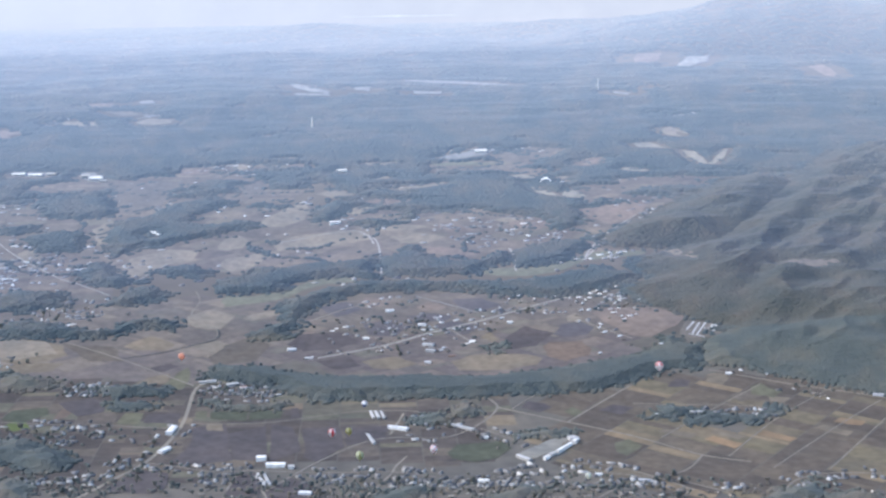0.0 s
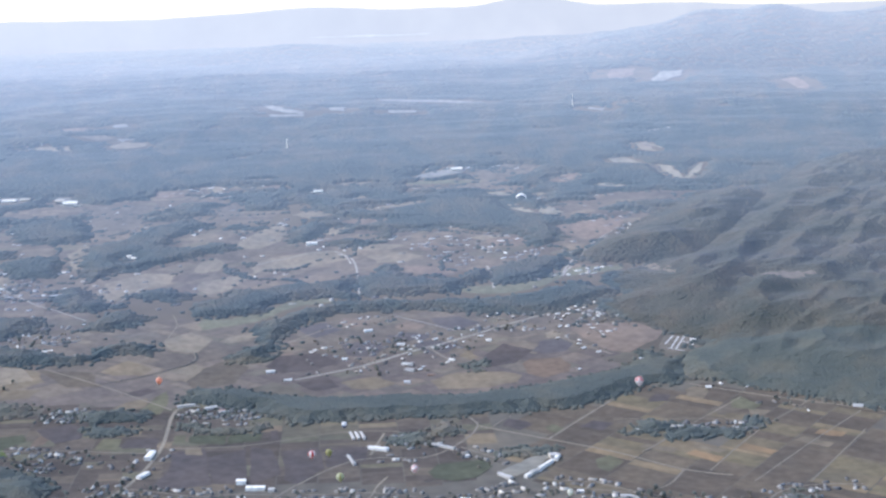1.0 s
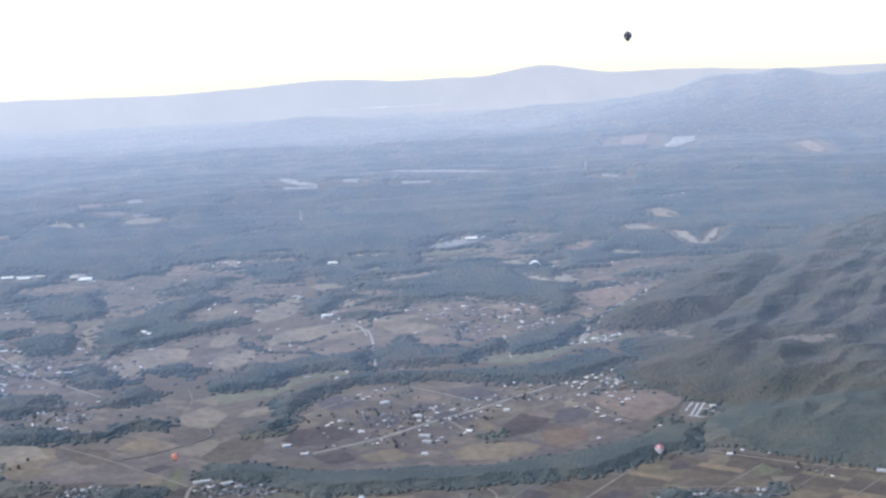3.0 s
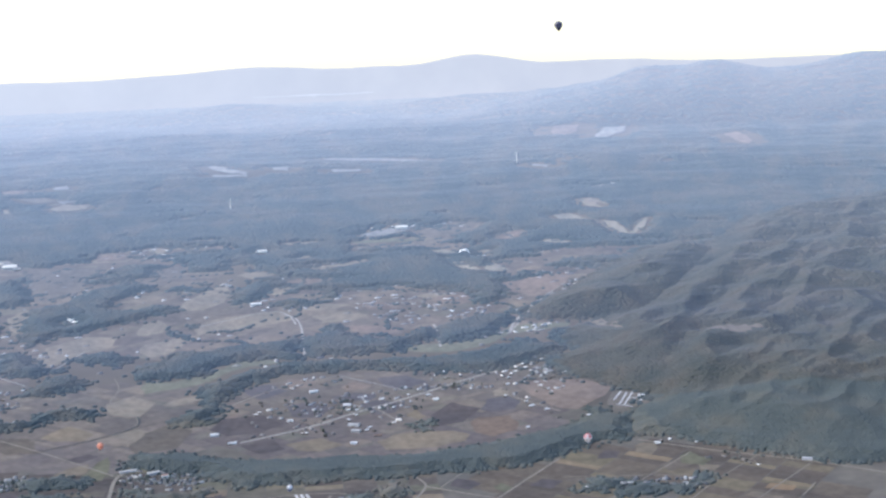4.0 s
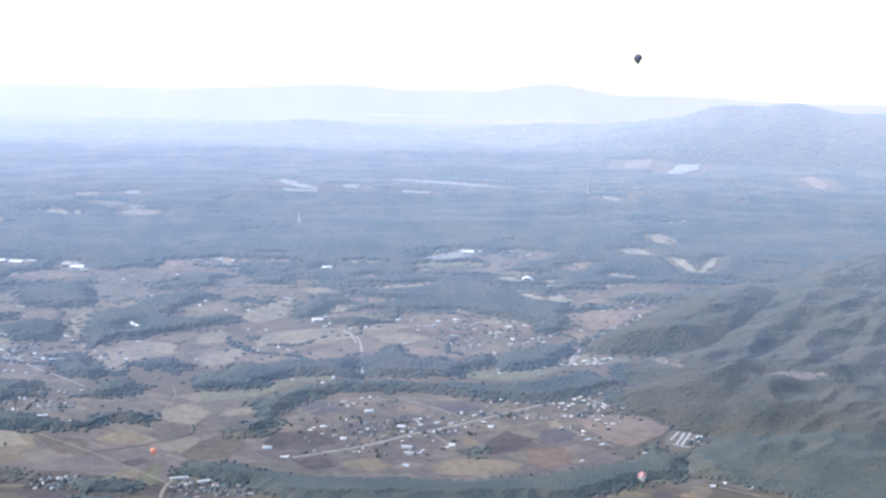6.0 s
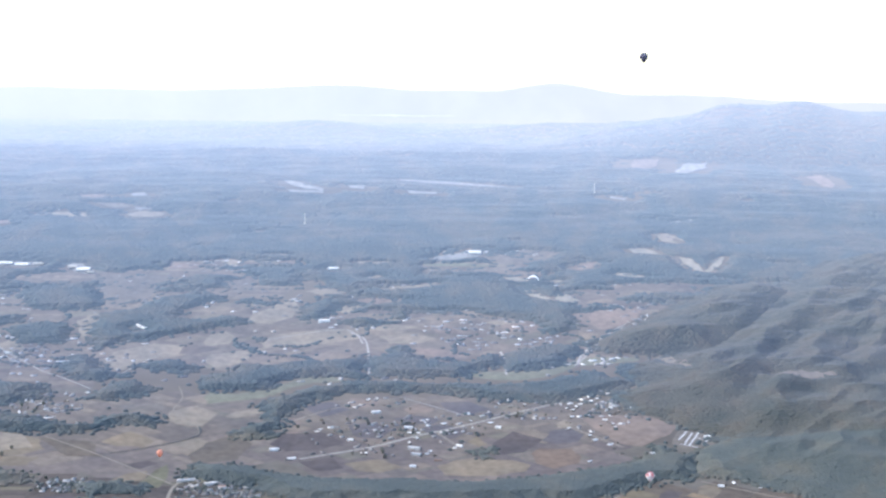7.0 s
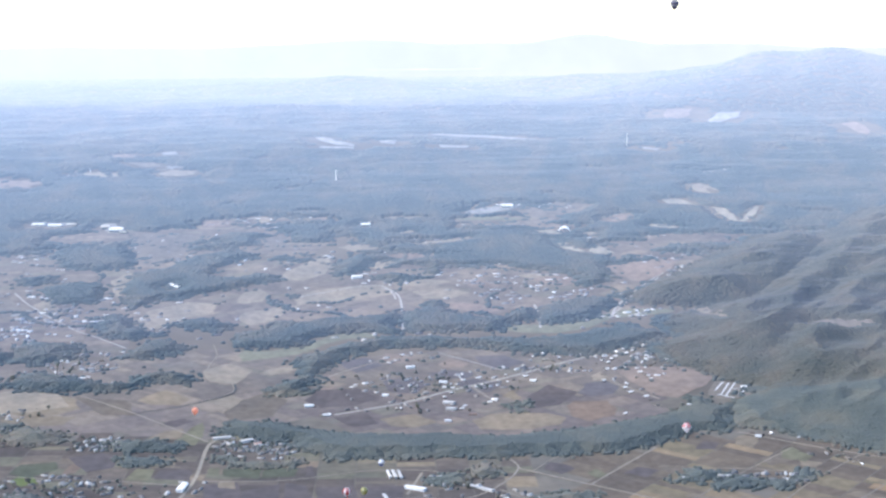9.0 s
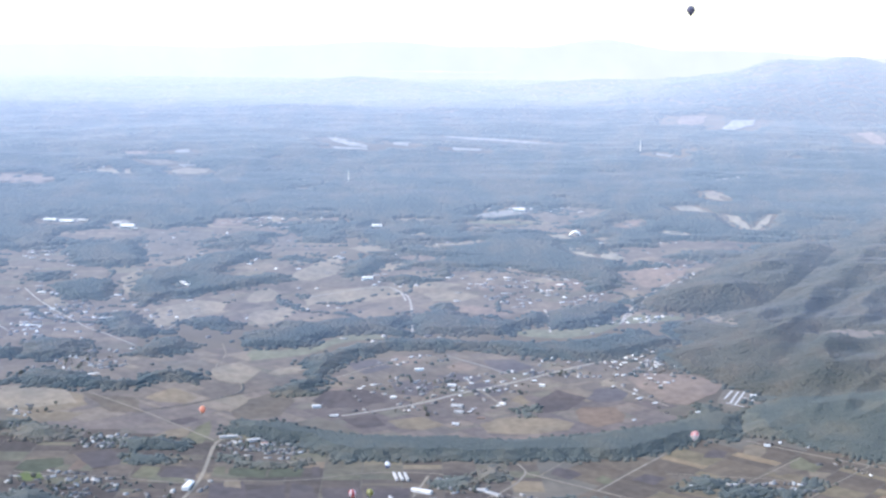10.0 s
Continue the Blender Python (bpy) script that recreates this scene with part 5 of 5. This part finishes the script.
for x, y, turn in sites:
    if any(abs(x - q[0]) < 7 and abs(y - q[1]) < 8 for q in stand[-60:]):
        continue
    if any(abs(x - q[0]) < 16 and abs(y - q[1]) < 30 for q in lone) and (x, y) not in lone:
        continue
    if y < 3000 and any(float(within(np.array([x]), np.array([y]), c, 200.0)[0]) > 4 for _, c in PLOTS if c[0][1] < 3000):
        continue
    stand.append((x, y))
    near_road = min(float(off_line(x, y, *q0, *q1)) - w / 2 for w, pts, _ in ROADS for q0, q1 in zip(pts, pts[1:]))
    if near_road < 7:
        continue
    turn += random.uniform(-12, 12)
    if things < single:
        copy_thing(random.choice(kinds), place(x, y, turn, random.uniform(0.45, 0.85)))
        things += 1
    else:
        grow = 1.1 if y < 3900 else 1.8
        sx, sy, h = random.uniform(6, 14) * grow, random.uniform(4, 6.5) * grow, random.uniform(1.8, 3.2)
        c, s = math.cos(radians(turn)), math.sin(radians(turn))
        box = np.array([(-1, -1, 0), (1, -1, 0), (1, 1, 0), (-1, 1, 0), (-1, -1, 1), (1, -1, 1), (1, 1, 1), (-1, 1, 1), (-1, 0, 1.5), (1, 0, 1.5)], float)
        px, py = box[:, 0] * sx / 2, box[:, 1] * sy / 2
        q = on_land(x + px * c - py * s, y + px * s + py * c)
        q[:, 2] += box[:, 2] * h
        fv, ff = hamlets[math.hypot(x, y) > SPLIT]
        k = 10 * len(fv)
        fv.append(laid(q))
        for f in ((0, 1, 5, 4), (1, 2, 6, 5), (2, 3, 7, 6), (3, 0, 4, 7), (4, 5, 9, 8), (6, 7, 8, 9), (5, 6, 9, 9), (7, 4, 8, 8)):
            ff.append([k + m for m in f])
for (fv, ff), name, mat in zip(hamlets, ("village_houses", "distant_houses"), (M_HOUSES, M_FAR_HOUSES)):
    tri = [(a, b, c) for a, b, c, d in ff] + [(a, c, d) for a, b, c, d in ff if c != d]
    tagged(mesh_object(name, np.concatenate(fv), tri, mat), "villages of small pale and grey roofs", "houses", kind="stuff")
for k in kinds + bright:
    for ob in (*k.children_recursive, k):
        bpy.data.objects.remove(ob)


# ---- hot-air balloons ----
def cloth(name, colour):
    """Thin nylon that lets light through."""
    mat, nodes, links, b = shader(name, 0.55, 0.3)
    geo = nodes.new("ShaderNodeTexCoord")
    grain = noise_node(nodes, links, 1.5, 3, geo.outputs["Object"])
    c = ramp_node(nodes, links, grain, [(0.2, tuple(0.85 * k for k in colour)), (0.8, colour)])
    links.new(c, b.inputs["Base Color"])
    glow, both = nodes.new("ShaderNodeBsdfTranslucent"), nodes.new("ShaderNodeMixShader")
    links.new(c, glow.inputs["Color"])
    both.inputs[0].default_value = 0.45
    links.new(b.outputs[0], both.inputs[1])
    links.new(glow.outputs[0], both.inputs[2])
    links.new(both.outputs[0], nodes["Material Output"].inputs["Surface"])
    return mat


M_BASKET = varied("wicker", [(0.0, (0.2, 0.13, 0.07)), (1.0, (0.26, 0.17, 0.1))], own="object", fine=4)
CLOTHS = {n: cloth(n + "_nylon", c) for n, c in dict(white=(0.93, 0.92, 0.91), red=(0.6, 0.07, 0.06), orange=(0.98, 0.5, 0.34), navy=(0.17, 0.16, 0.23), grey=(0.3, 0.29, 0.36), yellow=(0.42, 0.39, 0.14), cream=(0.62, 0.63, 0.42), blue=(0.1, 0.16, 0.35), pink=(0.75, 0.35, 0.33)).items()}


def balloon(x, y, z, wide, pick, label):
    """pick(gore, band) names the cloth of each panel; z is the height of the envelope's middle."""
    root = new("hot_air_balloon")
    s = float(shrink(math.hypot(x, y)))
    root.location = laid([(x, y, z)])[0]
    root.scale = (s, s, s)
    tagged(root, label, "hot-air balloon", "hot-air balloons")
    r = wide / 2
    prof = [(0.02, 1.0), (0.3, 0.955), (0.58, 0.82), (0.8, 0.6), (0.94, 0.33), (1.0, 0.03), (0.95, -0.24), (0.79, -0.54), (0.57, -0.85), (0.36, -1.12), (0.2, -1.28)]
    gores = 16
    bm, used = bmesh.new(), []
    for g in range(gores):
        for k in range(len(prof) - 1):
            tone = pick(g, k)
            if tone not in used:
                used.append(tone)
            q = []
            for gg, kk in ((g, k), (g, k + 1), (g + 1, k + 1), (g + 1, k)):
                a = gg / gores * 6.28318
                q.append(bm.verts.new((prof[kk][0] * r * math.cos(a), prof[kk][0] * r * math.sin(a), prof[kk][1] * r)))
            m = (g + 0.5) / gores * 6.28318
            mid = 0.5 * (prof[k][0] + prof[k + 1][0]) * r * 1.03
            top = bm.verts.new((mid * math.cos(m), mid * math.sin(m), 0.5 * (prof[k][1] + prof[k + 1][1]) * r))
            for u in range(4):
                bm.faces.new((q[u], q[(u + 1) % 4], top)).material_index = used.index(tone)
    bmesh.ops.remove_doubles(bm, verts=bm.verts, dist=0.002)
    envelope = part("envelope", bm, CLOTHS[used[0]], root, " and ".join(used) + " nylon panels")
    for tone in used[1:]:
        envelope.data.materials.append(CLOTHS[tone])
    bm = bmesh.new()
    bmesh.ops.create_cone(bm, segments=16, radius1=0.2 * r, radius2=0.2 * r, depth=0.06 * r, matrix=Matrix.Translation((0, 0, -1.3 * r)))
    part("skirt", bm, CLOTHS["grey"], envelope)
    bm = bmesh.new()
    box_into(bm, 0, 0, -1.72 * r, 1.5, 1.2, 1.1)
    bmesh.ops.bevel(bm, geom=bm.edges[:], offset=0.08, segments=2, affect="EDGES")
    basket = part("basket", bm, M_BASKET, root)
    for sx in (-1, 1):
        for sy in (-1, 1):
            bm = bmesh.new()
            a, e = Vector((0.7 * sx, 0.55 * sy, -1.72 * r + 1.1)), Vector((0.14 * r * sx, 0.14 * r * sy, -1.28 * r))
            m = Matrix.Translation((a + e) / 2) @ (e - a).to_track_quat("Z", "Y").to_matrix().to_4x4()
            bmesh.ops.create_cone(bm, segments=5, radius1=0.04, radius2=0.04, depth=(e - a).length, matrix=m)
            part("cable", bm, M_BASKET, basket)


balloon(230, 2887, 851, 16.6, lambda g, k: "navy" if k % 3 else "grey", "dark navy and grey hot-air balloon high against sky")
balloon(256, 2792, 79, 15.8, lambda g, k: "pink" if k in (1, 2, 3, 4) and g % 4 < 3 else ("red" if k == 0 else "white"), "white hot-air balloon with a red and pink crown")
balloon(-696, 2932, 63, 12.6, lambda g, k: "orange", "bright orange hot-air balloon drifting above the fields")
balloon(-293, 2636, 48, 10.4, lambda g, k: "white" if k < 6 else "blue", "white and blue hot-air balloon low above a road")
balloon(-338, 2510, 32, 13.0, lambda g, k: "red" if g % 4 < 2 else "white", "red and white striped hot-air balloon above dark fields")
balloon(-309, 2517, 32, 12.0, lambda g, k: "yellow" if g % 4 < 3 else "cream", "dull yellow hot-air balloon low over dark fields")
balloon(-270, 2331, 48, 13.0, lambda g, k: "yellow" if g % 6 == 0 else "cream", "pale yellow-green hot-air balloon over village roofs")
balloon(-156, 2443, 24, 12.6, lambda g, k: "red" if (k + g) % 4 == 1 else "white", "white and red hot-air balloon close above village roofs")
balloon(100, 2305, 24, 10.1, lambda g, k: "cream" if g % 2 else "white", "cream and white hot-air balloon close above houses")


# ---- a paraglider's wing ----
wing = new("paraglider_wing")
wing.matrix_world = pose(18.7, 1491.7, 607.5, 0, 0, -8) @ Matrix.Scale(1.3, 4)
tagged(wing, "arched white paraglider wing with a yellowish edge", "paraglider")
bm = bmesh.new()
cells = 26
sections = []
for k in range(cells + 1):
    a = (k / cells - 0.5) * 2.5
    chord = 2.7 * math.sqrt(max(0.08, 1 - (a / 1.32) ** 2))
    cx, cz = 4.3 * math.sin(a), 4.3 * math.cos(a) - 2.2
    puff = 1 + (0.12 if k % 2 else 0.0)
    ring = []
    for u, t in ((-0.5, 0.0), (-0.4, 0.5), (-0.15, 0.62), (0.2, 0.35), (0.5, 0.0), (0.2, -0.05), (-0.3, -0.1)):
        h = t * 0.34 * chord * puff
        ring.append(bm.verts.new((cx + h * math.sin(a), u * chord * 0.7, cz + h * math.cos(a) + u * chord * 0.38)))
    sections.append(ring)
for p, q in zip(sections, sections[1:]):
    for k in range(7):
        bm.faces.new((p[k], p[(k + 1) % 7], q[(k + 1) % 7], q[k]))
canopy = part("canopy", bm, varied("bright_sailcloth", [(0.0, (0.93, 0.92, 0.9)), (1.0, (0.96, 0.95, 0.93))], own="object", fine=1.0, rough_value=0.4), wing)
bm = bmesh.new()
for k in range(0, cells + 1, 3):
    a = (k / cells - 0.5) * 2.5
    e, f = Vector((4.3 * math.sin(a), 0, 4.3 * math.cos(a) - 2.2)), Vector((0.25 * (1 if a > 0 else -1), 0, -5.0))
    m = Matrix.Translation((e + f) / 2) @ (e - f).to_track_quat("Z", "Y").to_matrix().to_4x4()
    bmesh.ops.create_cone(bm, segments=3, radius1=0.015, radius2=0.015, depth=(e - f).length, matrix=m)
part("lines", bm, CLOTHS["grey"], canopy, "thin grey suspension lines")


# ---- far radio masts ----
for x, y, tall in MASTS:
    root = new("radio_mast")
    tagged(root, "slim white lattice radio mast above far woods", "mast")
    for sx, sy in ((-1, -1), (1, -1), (1, 1), (-1, 1)):
        bm = bmesh.new()
        a, e = Vector((sx * 3.5, sy * 3.5, -2)), Vector((sx * 1.0, sy * 1.0, tall))
        m = Matrix.Translation((a + e) / 2) @ (e - a).to_track_quat("Z", "Y").to_matrix().to_4x4()
        bmesh.ops.create_cone(bm, segments=6, radius1=0.8, radius2=0.6, depth=(e - a).length, matrix=m)
        part("leg", bm, M_WHITE, root)
    for k in range(1, 7):
        bm = bmesh.new()
        r = 3.5 - 2.5 * k / 7
        box_into(bm, 0, 0, tall * k / 7, 2.3 * r, 2.3 * r, 0.8)
        part("brace", bm, M_WHITE, root)
    root.matrix_world = place(x, y, 20)


# ---- single trees among the houses and along the fields ----
M_BARK = varied("bark", [(0.0, (0.12, 0.09, 0.07)), (1.0, (0.16, 0.12, 0.09))], own="object", fine=2.0)


def tree(wide, tall, lobes):
    root = new("tree")
    tagged(root, "small leafy tree beside village houses", "tree", "village trees")
    bm = bmesh.new()
    bmesh.ops.create_cone(bm, segments=7, radius1=wide * 0.07, radius2=wide * 0.03, depth=tall * 0.6, matrix=Matrix.Translation((0, 0, tall * 0.25)))
    for k in range(3):
        a = k * 2.1
        m = Matrix.Translation((math.cos(a) * wide * 0.12, math.sin(a) * wide * 0.12, tall * 0.55)) @ Euler((0.6 * math.sin(a), -0.6 * math.cos(a), 0)).to_matrix().to_4x4()
        bmesh.ops.create_cone(bm, segments=5, radius1=wide * 0.03, radius2=wide * 0.012, depth=tall * 0.35, matrix=m)
    part("trunk", bm, M_BARK, root)
    bm = bmesh.new()
    for k in range(lobes):
        a, r = random.uniform(0, 6.283), random.uniform(0.1, 0.32) * wide
        z = tall * random.uniform(0.45, 0.9)
        size = wide * random.uniform(0.18, 0.3)
        made = bmesh.ops.create_icosphere(bm, subdivisions=1, radius=size, matrix=Matrix.Translation((math.cos(a) * r, math.sin(a) * r, z)))
        for v in made["verts"]:
            v.co += Vector((random.uniform(-1, 1), random.uniform(-1, 1), random.uniform(-1, 1))) * size * 0.25
    part("crown", bm, M_WOOD, root)
    return root


sorts = [tree(7, 8, 9), tree(5, 9, 8), tree(9, 9, 12), tree(4, 5, 6)]
made = 0
for cx, cy, rx, ry, rot, n in sorted(VILLAGES, key=lambda v: v[1]):
    for _ in range(int(n * 0.4)):
        a, r = random.uniform(0, 6.283), random.uniform(0.2, 1.15)
        x, y = cx + rx * r * math.cos(a), cy + ry * r * math.sin(a)
        if made < 260 and wooded(np.array([x]), np.array([y]))[0] < 0 and min(math.hypot(x - q[0], y - q[1]) for q in stand) > 6:
            copy_thing(random.choice(sorts), place(x, y, random.uniform(0, 360), random.uniform(0.7, 1.2)))
            made += 1
for k in sorts:
    for ob in (*k.children_recursive, k):
        bpy.data.objects.remove(ob)
